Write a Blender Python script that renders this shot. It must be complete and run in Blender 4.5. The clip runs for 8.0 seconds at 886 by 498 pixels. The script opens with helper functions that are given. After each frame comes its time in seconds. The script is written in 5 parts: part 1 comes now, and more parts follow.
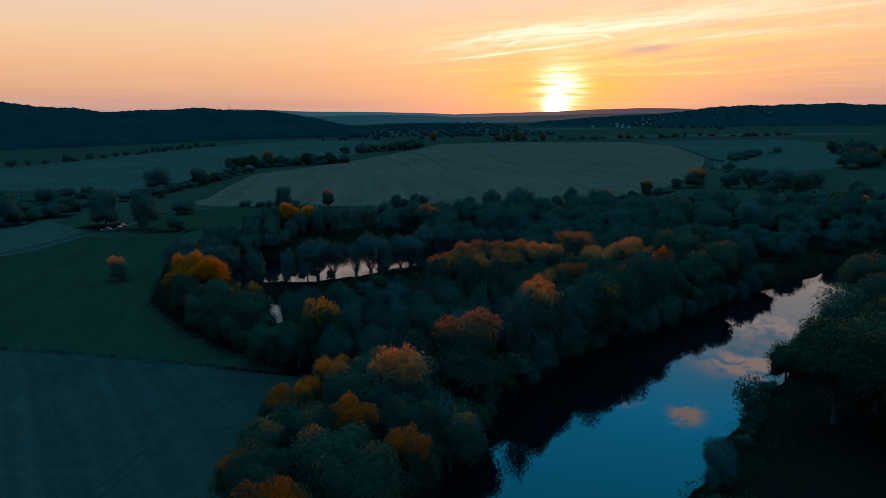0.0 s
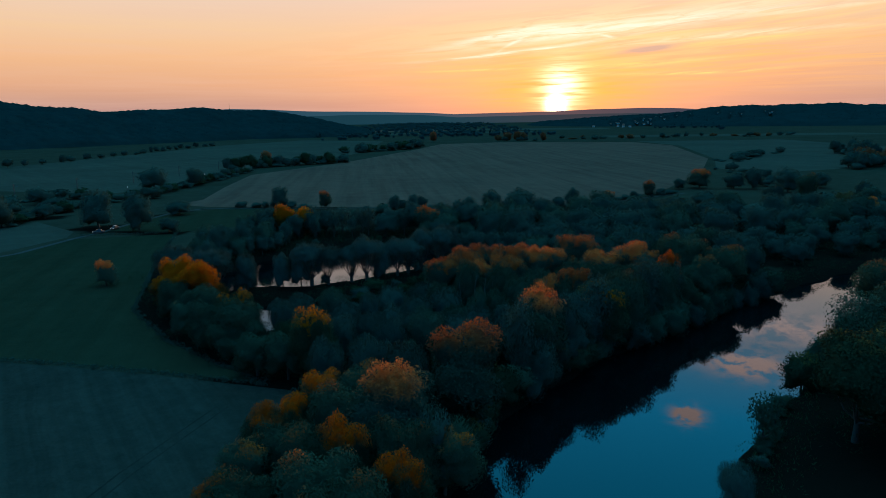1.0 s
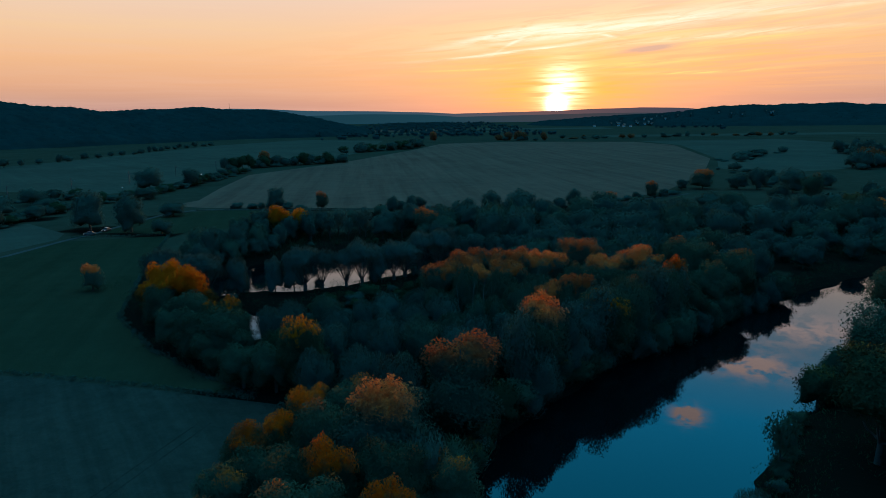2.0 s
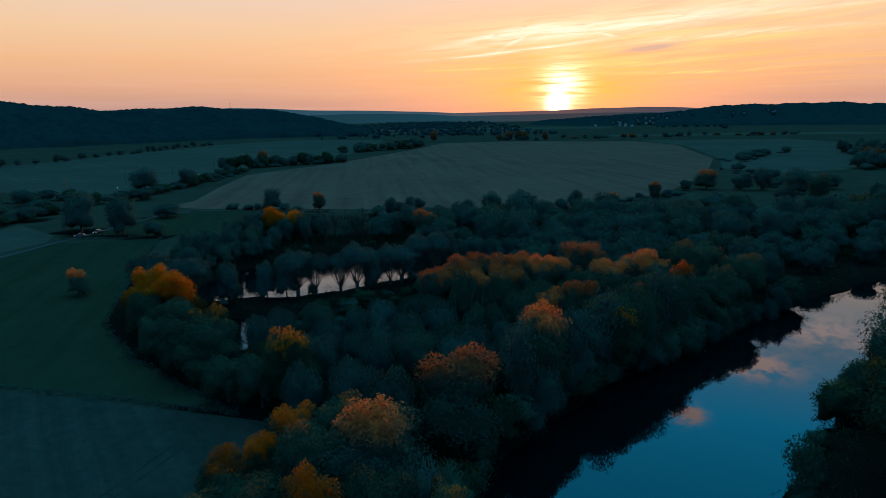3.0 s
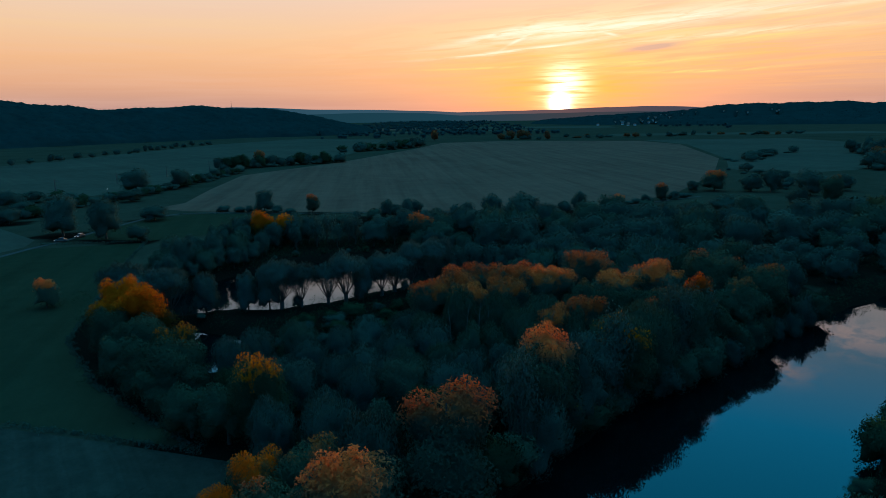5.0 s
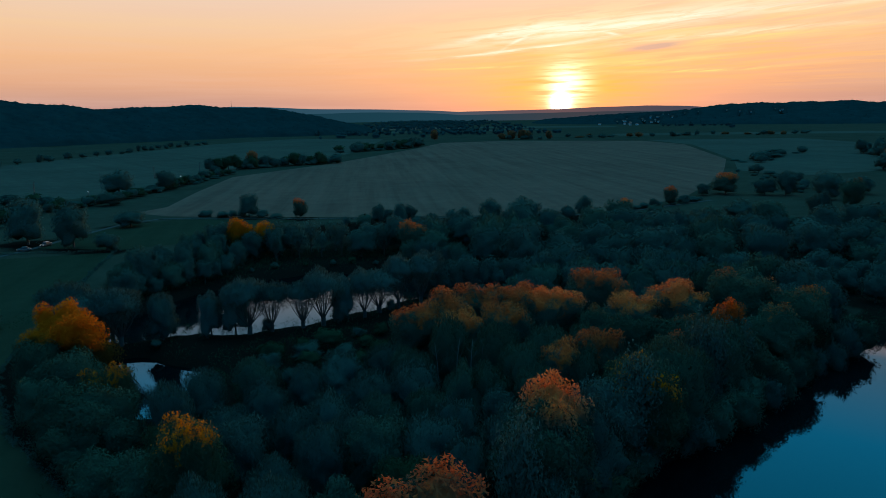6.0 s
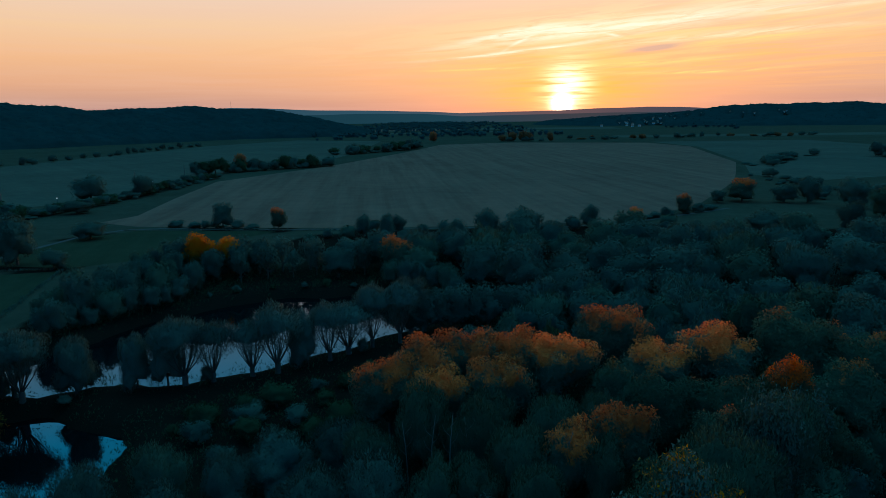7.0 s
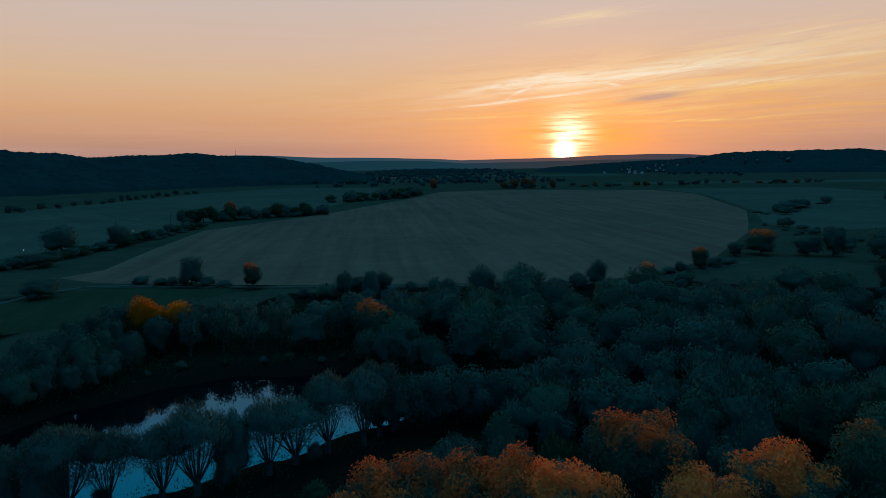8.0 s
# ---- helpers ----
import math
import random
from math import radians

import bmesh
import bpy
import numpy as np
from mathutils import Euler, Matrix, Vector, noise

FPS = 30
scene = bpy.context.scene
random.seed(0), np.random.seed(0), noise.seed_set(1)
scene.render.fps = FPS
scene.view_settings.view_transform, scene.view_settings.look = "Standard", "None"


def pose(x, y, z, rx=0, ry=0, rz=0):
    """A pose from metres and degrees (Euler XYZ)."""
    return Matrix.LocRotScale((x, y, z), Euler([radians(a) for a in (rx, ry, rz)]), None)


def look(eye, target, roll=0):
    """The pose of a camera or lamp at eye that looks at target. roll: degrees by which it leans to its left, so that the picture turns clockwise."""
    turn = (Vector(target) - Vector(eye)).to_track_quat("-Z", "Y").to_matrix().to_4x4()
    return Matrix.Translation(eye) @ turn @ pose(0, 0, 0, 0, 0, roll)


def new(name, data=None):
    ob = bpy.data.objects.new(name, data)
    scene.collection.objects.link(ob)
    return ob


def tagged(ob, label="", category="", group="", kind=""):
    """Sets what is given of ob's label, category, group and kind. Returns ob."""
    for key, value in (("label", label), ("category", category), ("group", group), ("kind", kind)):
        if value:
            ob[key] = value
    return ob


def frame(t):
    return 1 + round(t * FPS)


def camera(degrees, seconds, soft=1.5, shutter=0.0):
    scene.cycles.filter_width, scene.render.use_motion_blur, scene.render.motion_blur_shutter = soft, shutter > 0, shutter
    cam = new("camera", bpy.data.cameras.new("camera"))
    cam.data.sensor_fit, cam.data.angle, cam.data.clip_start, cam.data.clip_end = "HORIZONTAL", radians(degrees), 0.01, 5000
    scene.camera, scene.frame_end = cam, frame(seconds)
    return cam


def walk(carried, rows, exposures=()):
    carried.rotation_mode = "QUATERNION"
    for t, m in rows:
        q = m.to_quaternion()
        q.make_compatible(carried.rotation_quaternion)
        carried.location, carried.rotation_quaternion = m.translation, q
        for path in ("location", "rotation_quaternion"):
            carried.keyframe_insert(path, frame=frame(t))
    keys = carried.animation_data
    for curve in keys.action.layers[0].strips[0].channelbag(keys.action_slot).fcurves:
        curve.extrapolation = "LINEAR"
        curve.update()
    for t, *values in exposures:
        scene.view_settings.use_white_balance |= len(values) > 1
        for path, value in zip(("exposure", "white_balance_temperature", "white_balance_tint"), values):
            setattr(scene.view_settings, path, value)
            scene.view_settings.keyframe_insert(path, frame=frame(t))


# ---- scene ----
from functools import lru_cache

# ---------------------------------------------------------------- camera
cam = camera(68.0, 8.0, soft=0.75)


def aim(x, y, z, down, left):
    """A level-flying drone's view: radians below the horizon and to the left of north."""
    way = Vector((-math.sin(left) * math.cos(down), math.cos(left) * math.cos(down), -math.sin(down)))
    return look((x, y, z), Vector((x, y, z)) + way, -0.8)


PATH = [
    (0.0, aim(-3.67, -0.19, 47.28, 0.1988, 0.0027)),
    (0.5, aim(-3.35, 2.74, 47.22, 0.1989, 0.0030)),
    (1.0, aim(-3.00, 5.80, 47.16, 0.1991, 0.0034)),
    (1.5, aim(-2.64, 8.72, 47.12, 0.1994, 0.0037)),
    (3.0, aim(-1.51, 17.95, 47.05, 0.2005, 0.0055)),
    (3.5, aim(-1.11, 20.86, 47.05, 0.2010, 0.0064)),
    (4.0, aim(-0.72, 23.80, 47.04, 0.2013, 0.0071)),
    (4.5, aim(-0.36, 26.86, 46.98, 0.2015, 0.0077)),
    (4.7, aim(-0.18, 28.20, 46.94, 0.2015, 0.0081)),
    (5.0, aim(0.10, 30.30, 46.88, 0.2016, 0.0086)),
    (5.3, aim(0.50, 33.70, 46.82, 0.2018, 0.0091)),
    (5.6, aim(1.20, 39.60, 46.76, 0.2020, 0.0096)),
    (5.8, aim(1.78, 44.50, 46.71, 0.2021, 0.0099)),
    (6.0, aim(2.38, 49.49, 46.66, 0.2022, 0.0103)),
    (6.5, aim(3.94, 62.25, 46.56, 0.2018, 0.0111)),
    (7.0, aim(5.75, 76.00, 46.48, 0.2003, 0.0120)),
    (7.5, aim(7.75, 89.05, 46.36, 0.1991, 0.0142)),
    (7.6, aim(8.18, 91.70, 46.34, 0.1988, 0.0146)),
    (7.7, aim(8.61, 94.40, 46.32, 0.1962, 0.0150)),
    (7.8, aim(9.05, 97.05, 46.30, 0.1820, 0.0154)),
    (7.9, aim(9.49, 99.70, 46.28, 0.1640, 0.0158)),
    (8.0, aim(9.92, 102.36, 46.27, 0.1305, 0.0162)),
]
walk(cam, PATH, exposures=[(0.0, 0.0), (7.6, 0.0), (7.8, -0.10), (8.0, -0.40)])

# ---------------------------------------------------------------- sky and sun
SUN_TURN, SUN_UP = 0.1657, 0.0145  # radians east of north, above the horizon


class Nodes:
    """Small helper to write node sums as plain calls."""

    def __init__(self, tree):
        self.tree = tree
        tree.nodes.clear()

    def add(self, kind, **values):
        n = self.tree.nodes.new(kind)
        for k, v in values.items():
            n.inputs[k].default_value = v
        return n

    def link(self, a, b):
        self.tree.links.new(a, b)

    def math(self, op, a, b=None, c=None):
        n = self.tree.nodes.new("ShaderNodeMath")
        n.operation = op
        for i, v in enumerate((a, b, c)):
            if v is None:
                continue
            if isinstance(v, (int, float)):
                n.inputs[i].default_value = v
            else:
                self.link(v, n.inputs[i])
        return n.outputs[0]

    def mix(self, kind, fac, a, b):
        n = self.tree.nodes.new("ShaderNodeMix")
        n.data_type, n.blend_type = "RGBA", kind
        for s, v in ((n.inputs[0], fac), (n.inputs[6], a), (n.inputs[7], b)):
            if isinstance(v, (int, float)):
                s.default_value = v
            elif isinstance(v, tuple):
                s.default_value = (*v, 1)
            else:
                self.link(v, s)
        return n.outputs[2]

    def ramp(self, fac, stops):
        n = self.tree.nodes.new("ShaderNodeValToRGB")
        el = n.color_ramp.elements
        while len(el) < len(stops):
            el.new(0.5)
        for e, (p, c) in zip(el, stops):
            e.position = p
            e.color = (*c, 1) if isinstance(c, tuple) else (c, c, c, 1)
        self.link(fac, n.inputs[0])
        return n.outputs[0]

    def noise(self, vector, scale, detail=4.0, rough=0.55, distort=0.0):
        n = self.add("ShaderNodeTexNoise", Scale=scale, Detail=detail, Roughness=rough, Distortion=distort)
        if vector is not None:
            self.link(vector, n.inputs["Vector"])
        return n.outputs["Fac"]

    def vec(self, x, y, z=0.0):
        n = self.tree.nodes.new("ShaderNodeCombineXYZ")
        for s, v in zip(n.inputs, (x, y, z)):
            if isinstance(v, (int, float)):
                s.default_value = v
            else:
                self.link(v, s)
        return n.outputs[0]

    def bell(self, a, a0, wa, b, b0, wb):
        """A soft spot round (a0, b0)."""
        p = self.math("DIVIDE", self.math("SUBTRACT", a, a0), wa)
        q = self.math("DIVIDE", self.math("SUBTRACT", b, b0), wb)
        s = self.math("ADD", self.math("MULTIPLY", p, p), self.math("MULTIPLY", q, q))
        return self.math("EXPONENT", self.math("MULTIPLY", s, -1.0))


def make_sky():
    world = bpy.data.worlds.new("evening_sky")
    scene.world = world
    world.use_nodes = True
    n = Nodes(world.node_tree)
    coord = n.add("ShaderNodeTexCoord")
    sep = n.add("ShaderNodeSeparateXYZ")
    n.link(coord.outputs["Generated"], sep.inputs[0])
    x, y, z = sep.outputs
    up = n.math("ARCSINE", z)
    turn = n.math("SUBTRACT", n.math("ARCTAN2", x, y), SUN_TURN)
    # colour by height above the horizon: peach, rose grey, then deep blue overhead
    band = n.ramp(n.math("DIVIDE", up, 1.2), [
        (0.000, (0.45, 0.27, 0.26)), (0.017, (0.54, 0.312, 0.265)), (0.040, (0.74, 0.385, 0.24)), (0.070, (0.86, 0.475, 0.26)),
        (0.100, (0.87, 0.565, 0.34)), (0.138, (0.83, 0.60, 0.47)), (0.190, (0.76, 0.62, 0.56)), (0.225, (0.48, 0.55, 0.63)), (0.265, (0.19, 0.49, 0.75)),
        (0.350, (0.00, 0.76, 1.50)), (0.560, (0.00, 0.80, 1.50)), (0.680, (0.08, 0.74, 1.20)), (0.900, (0.26, 0.86, 1.12))])
    # the side away from the sun is dull blue dusk
    toward = n.math("COSINE", turn)
    side = n.ramp(n.math("MULTIPLY_ADD", toward, 0.5, 0.5), [(0.35, 0.0), (0.80, 1.0)])
    col = n.mix("MULTIPLY", 1.0, band, n.mix("MIX", side, (0.06, 0.34, 0.50), (1, 1, 1)))
    # streaked high cloud, rising to the right
    lean = n.math("SUBTRACT", up, n.math("MULTIPLY", turn, 0.07))
    streak = n.noise(n.vec(n.math("MULTIPLY", turn, 5.0), n.math("MULTIPLY", lean, 62.0)), 1.6, 6.0, 0.62, 0.6)
    wisps = n.ramp(streak, [(0.45, 0.0), (0.54, 1.0)])
    fine = n.noise(n.vec(n.math("MULTIPLY", turn, 9.0), n.math("MULTIPLY", up, 190.0)), 1.0, 4.0, 0.6, 0.3)
    bars = n.ramp(fine, [(0.36, 0.10), (0.58, 1.0)])
    veil = n.noise(n.vec(n.math("MULTIPLY", turn, 3.0), n.math("MULTIPLY", up, 70.0)), 1.0, 5.0, 0.6, 0.2)
    col = n.mix("MIX", n.math("MULTIPLY", n.math("MULTIPLY", n.ramp(veil, [(0.42, 0.0), (0.68, 1.0)]), n.ramp(up, [(0.16, 1.0), (0.24, 0.0)])), 0.22), col, (0.80, 0.52, 0.42))
    # warm glow round the sun
    glow = n.bell(turn, 0.02, 0.30, up, 0.060, 0.085)
    col = n.mix("MIX", n.math("MULTIPLY", glow, 0.40), col, (1.04, 0.43, 0.17))
    amber = n.math("MULTIPLY", n.bell(turn, 0.16, 0.34, up, 0.075, 0.036), n.ramp(fine, [(0.46, 0.0), (0.66, 1.0)]))
    col = n.mix("MIX", n.math("MULTIPLY", amber, 0.70), col, (1.05, 0.52, 0.15))
    near = n.math("MULTIPLY", n.bell(turn, 0.015, 0.105, up, 0.035, 0.038), n.ramp(fine, [(0.30, 0.35), (0.58, 1.0)]))
    col = n.mix("MIX", n.math("MINIMUM", n.math("MULTIPLY", near, 1.15), 0.95), col, (1.14, 0.41, 0.09))
    gilt = n.math("MULTIPLY", n.bell(turn, 0.20, 0.26, lean, 0.094, 0.040), n.ramp(n.noise(n.vec(n.math("MULTIPLY", turn, 6.0), n.math("MULTIPLY", lean, 120.0)), 1.0, 5.0, 0.6, 0.5), [(0.44, 0.0), (0.60, 1.0)]))
    col = n.mix("MIX", n.math("MULTIPLY", gilt, 0.80), col, (1.06, 0.64, 0.27))
    field = n.math("MULTIPLY", n.bell(turn, 0.16, 0.36, lean, 0.121, 0.028), wisps)
    col = n.mix("MIX", n.math("MULTIPLY", field, 0.65), col, (1.03, 0.69, 0.40))
    crest = n.math("MULTIPLY", n.bell(turn, 0.04, 0.18, lean, 0.116, 0.018), n.ramp(streak, [(0.40, 0.0), (0.50, 1.0)]))
    col = n.mix("MIX", n.math("MULTIPLY", crest, 0.35), col, (1.02, 0.80, 0.52))
    # long wisps: middle, half length, height, slope, bend, thickness, strength, colour
    cream, gold, rose = (1.05, 0.95, 0.76), (1.08, 0.70, 0.24), (1.0, 0.78, 0.50)
    tear = n.noise(n.vec(n.math("MULTIPLY", turn, 16.0), n.math("MULTIPLY", lean, 210.0)), 1.0, 5.0, 0.62, 0.7)
    for t0, half, u0, slope, bend, thick, amount, tint in (
            (0.101, 0.180, 0.1222, 0.080, -0.08, 0.0085, 0.95, cream), (-0.052, 0.026, 0.1080, 0.420, -2.5, 0.0022, 0.85, cream),
            (-0.075, 0.070, 0.1145, 0.170, 0.0, 0.0040, 0.90, cream), (-0.020, 0.050, 0.1190, 0.060, 0.0, 0.0060, 0.95, cream),
            (-0.051, 0.110, 0.0908, 0.098, 0.12, 0.0022, 0.85, cream), (0.071, 0.020, 0.1080, -0.248, 0.0, 0.0016, 0.60, cream),
            (0.222, 0.150, 0.1020, 0.038, -0.11, 0.0042, 0.90, rose), (0.240, 0.130, 0.0950, 0.050, 0.0, 0.0030, 0.60, gold),
            (0.193, 0.120, 0.0543, 0.005, 0.20, 0.0020, 0.75, gold), (0.107, 0.110, 0.0686, 0.029, 0.0, 0.0036, 0.65, gold),
            (0.321, 0.100, 0.1272, 0.030, 0.0, 0.0026, 0.80, rose), (0.200, 0.160, 0.1360, 0.060, 0.0, 0.0060, 0.55, rose),
            (-0.120, 0.070, 0.0660, 0.020, 0.0, 0.0014, 0.55, gold), (0.300, 0.110, 0.1500, 0.070, 0.0, 0.0100, 0.35, rose),
            (0.035, 0.070, 0.2028, 0.090, 0.0, 0.0070, 0.75, rose), (0.314, 0.036, 0.1631, 0.118, 0.0, 0.0014, 0.85, rose)):
        away = n.math("SUBTRACT", turn, t0)
        line = n.math("MULTIPLY_ADD", n.math("MULTIPLY", away, away), bend, n.math("MULTIPLY_ADD", away, slope, u0))
        body = n.bell(away, 0.0, half, n.math("SUBTRACT", up, line), 0.0, thick)
        body = n.math("MULTIPLY", body, n.ramp(tear, [(0.36, 0.10), (0.60, 1.25)]))
        col = n.mix("MIX", n.math("MINIMUM", n.math("MULTIPLY", body, amount), 0.97), col, tint)
    shred = n.math("MULTIPLY", n.bell(turn, 0.126, 0.038, n.math("SUBTRACT", up, n.math("MULTIPLY", turn, 0.086)), 0.0776, 0.0042), n.ramp(tear, [(0.30, 0.5), (0.5, 1.0)]))
    col = n.mix("MIX", n.math("MINIMUM", n.math("MULTIPLY", shred, 1.3), 0.9), col, (0.52, 0.36, 0.33))
    # the sun's blaze, broken by thin bars of cloud
    blaze = n.math("MULTIPLY", n.bell(turn, 0.004, 0.034, up, 0.030, 0.032), bars)
    col = n.mix("ADD", blaze, col, (1.3, 0.52, 0.38))
    column = n.math("MULTIPLY", n.bell(turn, 0.009, 0.026, up, 0.042, 0.026), n.ramp(fine, [(0.40, 0.05), (0.54, 1.0)]))
    col = n.mix("ADD", column, col, (1.3, 1.0, 0.85))
    for t0, u0, half in ((-0.045, 0.0450, 0.024), (0.040, 0.0372, 0.026)):
        dash = n.bell(turn, t0, half, up, u0, 0.0017)
        col = n.mix("MIX", n.math("MULTIPLY", dash, 0.75), col, (0.86, 0.38, 0.10))
    disc = n.bell(turn, 0.0, 0.0115, up, SUN_UP, 0.014)
    col = n.mix("ADD", disc, col, (5.0, 4.3, 3.1))
    # small rose clouds higher up
    puff = n.ramp(n.noise(n.vec(n.math("MULTIPLY", turn, 22.0), n.math("MULTIPLY", up, 50.0)), 1.5, 5.0, 0.6, 0.4),
                  [(0.40, -0.2), (0.56, 1.0)])
    for t0, tw, u0, uw, amount in ((0.208, 0.019, 0.424, 0.011, 2.2), (0.285, 0.055, 0.345, 0.016, 1.5),
                                   (0.115, 0.022, 0.410, 0.011, 0.45), (0.33, 0.16, 0.29, 0.022, 0.8)):
        spot = n.math("MULTIPLY", n.bell(turn, t0, tw, up, u0, uw), amount)
        spot = n.math("MINIMUM", n.math("MULTIPLY", spot, n.math("ADD", puff, 0.05)), 1.0)
        col = n.mix("MIX", spot, col, (1.15, 0.85, 0.80))
    sky = n.add("ShaderNodeTexSky")
    sky.sky_type, sky.sun_disc = "NISHITA", False
    sky.sun_elevation, sky.sun_rotation = max(SUN_UP, 0.02), SUN_TURN
    low = n.math("GREATER_THAN", z, -0.02)
    air = n.mix("ADD", 0.02, col, sky.outputs[0])
    bg = n.add("ShaderNodeBackground", Strength=1.0)
    n.link(n.mix("MIX", low, (0.02, 0.03, 0.03), air), bg.inputs[0])
    out = n.add("ShaderNodeOutputWorld")
    n.link(bg.outputs[0], out.inputs[0])


make_sky()
sun_data = bpy.data.lights.new("sun", "SUN")
sun_data.energy, sun_data.angle, sun_data.color = 2.4, radians(0.6), (1.0, 0.50, 0.18)
sun = new("sun", sun_data)
sun.matrix_world = look((math.sin(SUN_TURN) * 400, math.cos(SUN_TURN) * 400, 400 * math.tan(0.0138)), (0, 0, 0))


# ---------------------------------------------------------------- materials
def material(name):
    m = bpy.data.materials.new(name)
    m.use_nodes = True
    n = Nodes(m.node_tree)
    out = n.add("ShaderNodeOutputMaterial")
    return m, n, out


def object_coord(n):
    return n.add("ShaderNodeTexCoord").outputs["Object"]


def bump(n, height, strength, distance, shader):
    b = n.add("ShaderNodeBump", Strength=strength, Distance=distance)
    n.link(height, b.inputs["Height"])
    n.link(b.outputs[0], shader.inputs["Normal"])


def leaf_material(name, low, high=None, start=0.55, spread=0.2, pass_light=0.27, leaf_unit=1.0, ragged=0.6):
    """Foliage: a low colour, and an autumn colour that takes over towards the top of the crown in ragged patches."""
    m, n, out = material(name)
    coord = n.add("ShaderNodeTexCoord")
    info = n.add("ShaderNodeObjectInfo")
    rand = info.outputs["Random"]
    clump = n.noise(coord.outputs["Object"], 4.2 * leaf_unit, 3.0, 0.6)
    grain = n.noise(coord.outputs["Object"], 42.0 * leaf_unit, 3.0, 0.65)
    deep = 0.62 if leaf_unit == 1.0 else 0.82
    dark = tuple(c * deep for c in low)
    pale = (low[0] * (1.95 - deep), low[1] * (1.90 - deep), low[2] * (1.75 - deep))
    col = n.mix("MIX", grain, dark, pale)
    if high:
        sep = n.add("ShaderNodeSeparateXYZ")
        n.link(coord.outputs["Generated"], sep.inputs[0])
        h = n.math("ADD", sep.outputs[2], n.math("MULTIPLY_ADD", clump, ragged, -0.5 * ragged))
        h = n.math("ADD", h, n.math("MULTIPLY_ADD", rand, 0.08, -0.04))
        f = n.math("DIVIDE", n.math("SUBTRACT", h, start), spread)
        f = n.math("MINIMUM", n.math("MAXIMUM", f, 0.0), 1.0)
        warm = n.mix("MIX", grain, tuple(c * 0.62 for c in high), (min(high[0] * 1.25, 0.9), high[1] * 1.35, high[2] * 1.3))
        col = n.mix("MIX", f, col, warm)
    vary = rand if leaf_unit == 1.0 else n.noise(coord.outputs["Object"], 0.9 * leaf_unit, 1.0, 0.5)
    tone = n.math("MULTIPLY_ADD", vary, 0.5, 0.75)
    hsv = n.add("ShaderNodeHueSaturation")
    n.link(tone, hsv.inputs["Value"])
    n.link(n.math("MULTIPLY_ADD", rand, 0.005, 0.4965), hsv.inputs["Hue"])
    n.link(col, hsv.inputs["Color"])
    b = n.add("ShaderNodeBsdfPrincipled", Roughness=0.75)
    b.inputs["Specular IOR Level"].default_value = 0.0
    n.link(hsv.outputs[0], b.inputs["Base Color"])
    tr = n.add("ShaderNodeBsdfTranslucent")
    n.link(hsv.outputs[0], tr.inputs[0])
    mx = n.add("ShaderNodeMixShader", Fac=pass_light)
    n.link(b.outputs[0], mx.inputs[1])
    n.link(tr.outputs[0], mx.inputs[2])
    n.link(mx.outputs[0], out.inputs[0])
    return m


def earth_material(name, a, b, scale=0.05, rows=None, row_depth=0.25, relief=0.6, litter_shade=None):
    """Soil, grass or stubble: two colours in broad patches, fine grain, and worked rows where a field has them."""
    m, n, out = material(name)
    co = object_coord(n)
    broad = n.noise(co, scale, 5.0, 0.6)
    mid = n.noise(co, scale * 9, 4.0, 0.6)
    fine = n.noise(co, 1.7, 5.0, 0.7)
    f = n.math("MULTIPLY_ADD", mid, 0.5, n.math("MULTIPLY_ADD", fine, 0.35, n.math("MULTIPLY", broad, 0.6)))
    f = n.math("SUBTRACT", f, 0.22)
    col = n.mix("MIX", n.ramp(f, [(0.25, 0.0), (0.75, 1.0)]), a, b)
    # leaf litter with the shade under trees and banks put into its colour
    if litter_shade:
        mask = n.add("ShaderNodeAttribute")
        mask.attribute_name = "litter_shade"
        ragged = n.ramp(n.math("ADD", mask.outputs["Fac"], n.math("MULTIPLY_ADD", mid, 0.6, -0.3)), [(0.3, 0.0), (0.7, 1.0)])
        col = n.mix("MIX", ragged, col, n.mix("MIX", fine, tuple(c * 0.5 for c in litter_shade), litter_shade))
    if rows:
        turn, gap = rows
        sep = n.add("ShaderNodeSeparateXYZ")
        n.link(co, sep.inputs[0])
        across = n.math("ADD", n.math("MULTIPLY", sep.outputs[0], math.cos(turn)), n.math("MULTIPLY", sep.outputs[1], math.sin(turn)))
        across = n.math("ADD", across, n.math("MULTIPLY", broad, 3.0))
        lines = n.noise(n.vec(n.math("DIVIDE", across, gap), n.math("MULTIPLY", sep.outputs[1], 0.004)), 1.0, 3.0, 0.7)
        col = n.mix("MULTIPLY", row_depth, col, n.ramp(lines, [(0.35, 0.35), (0.65, 1.0)]))
    s = n.add("ShaderNodeBsdfPrincipled", Roughness=1.0)
    s.inputs["Specular IOR Level"].default_value = 0.0
    n.link(col, s.inputs["Base Color"])
    bump(n, n.math("ADD", mid, fine), relief, 0.3, s)
    n.link(s.outputs[0], out.inputs[0])
    return m


def bark_material(name, a, b):
    m, n, out = material(name)
    co = object_coord(n)
    mp = n.add("ShaderNodeMapping")
    mp.inputs["Scale"].default_value = (90, 90, 15)
    n.link(co, mp.inputs[0])
    g = n.noise(mp.outputs[0], 1.5, 5.0, 0.7)
    s = n.add("ShaderNodeBsdfPrincipled", Roughness=0.9)
    n.link(n.mix("MIX", g, a, b), s.inputs["Base Color"])
    bump(n, g, 0.7, 0.05, s)
    n.link(s.outputs[0], out.inputs[0])
    return m


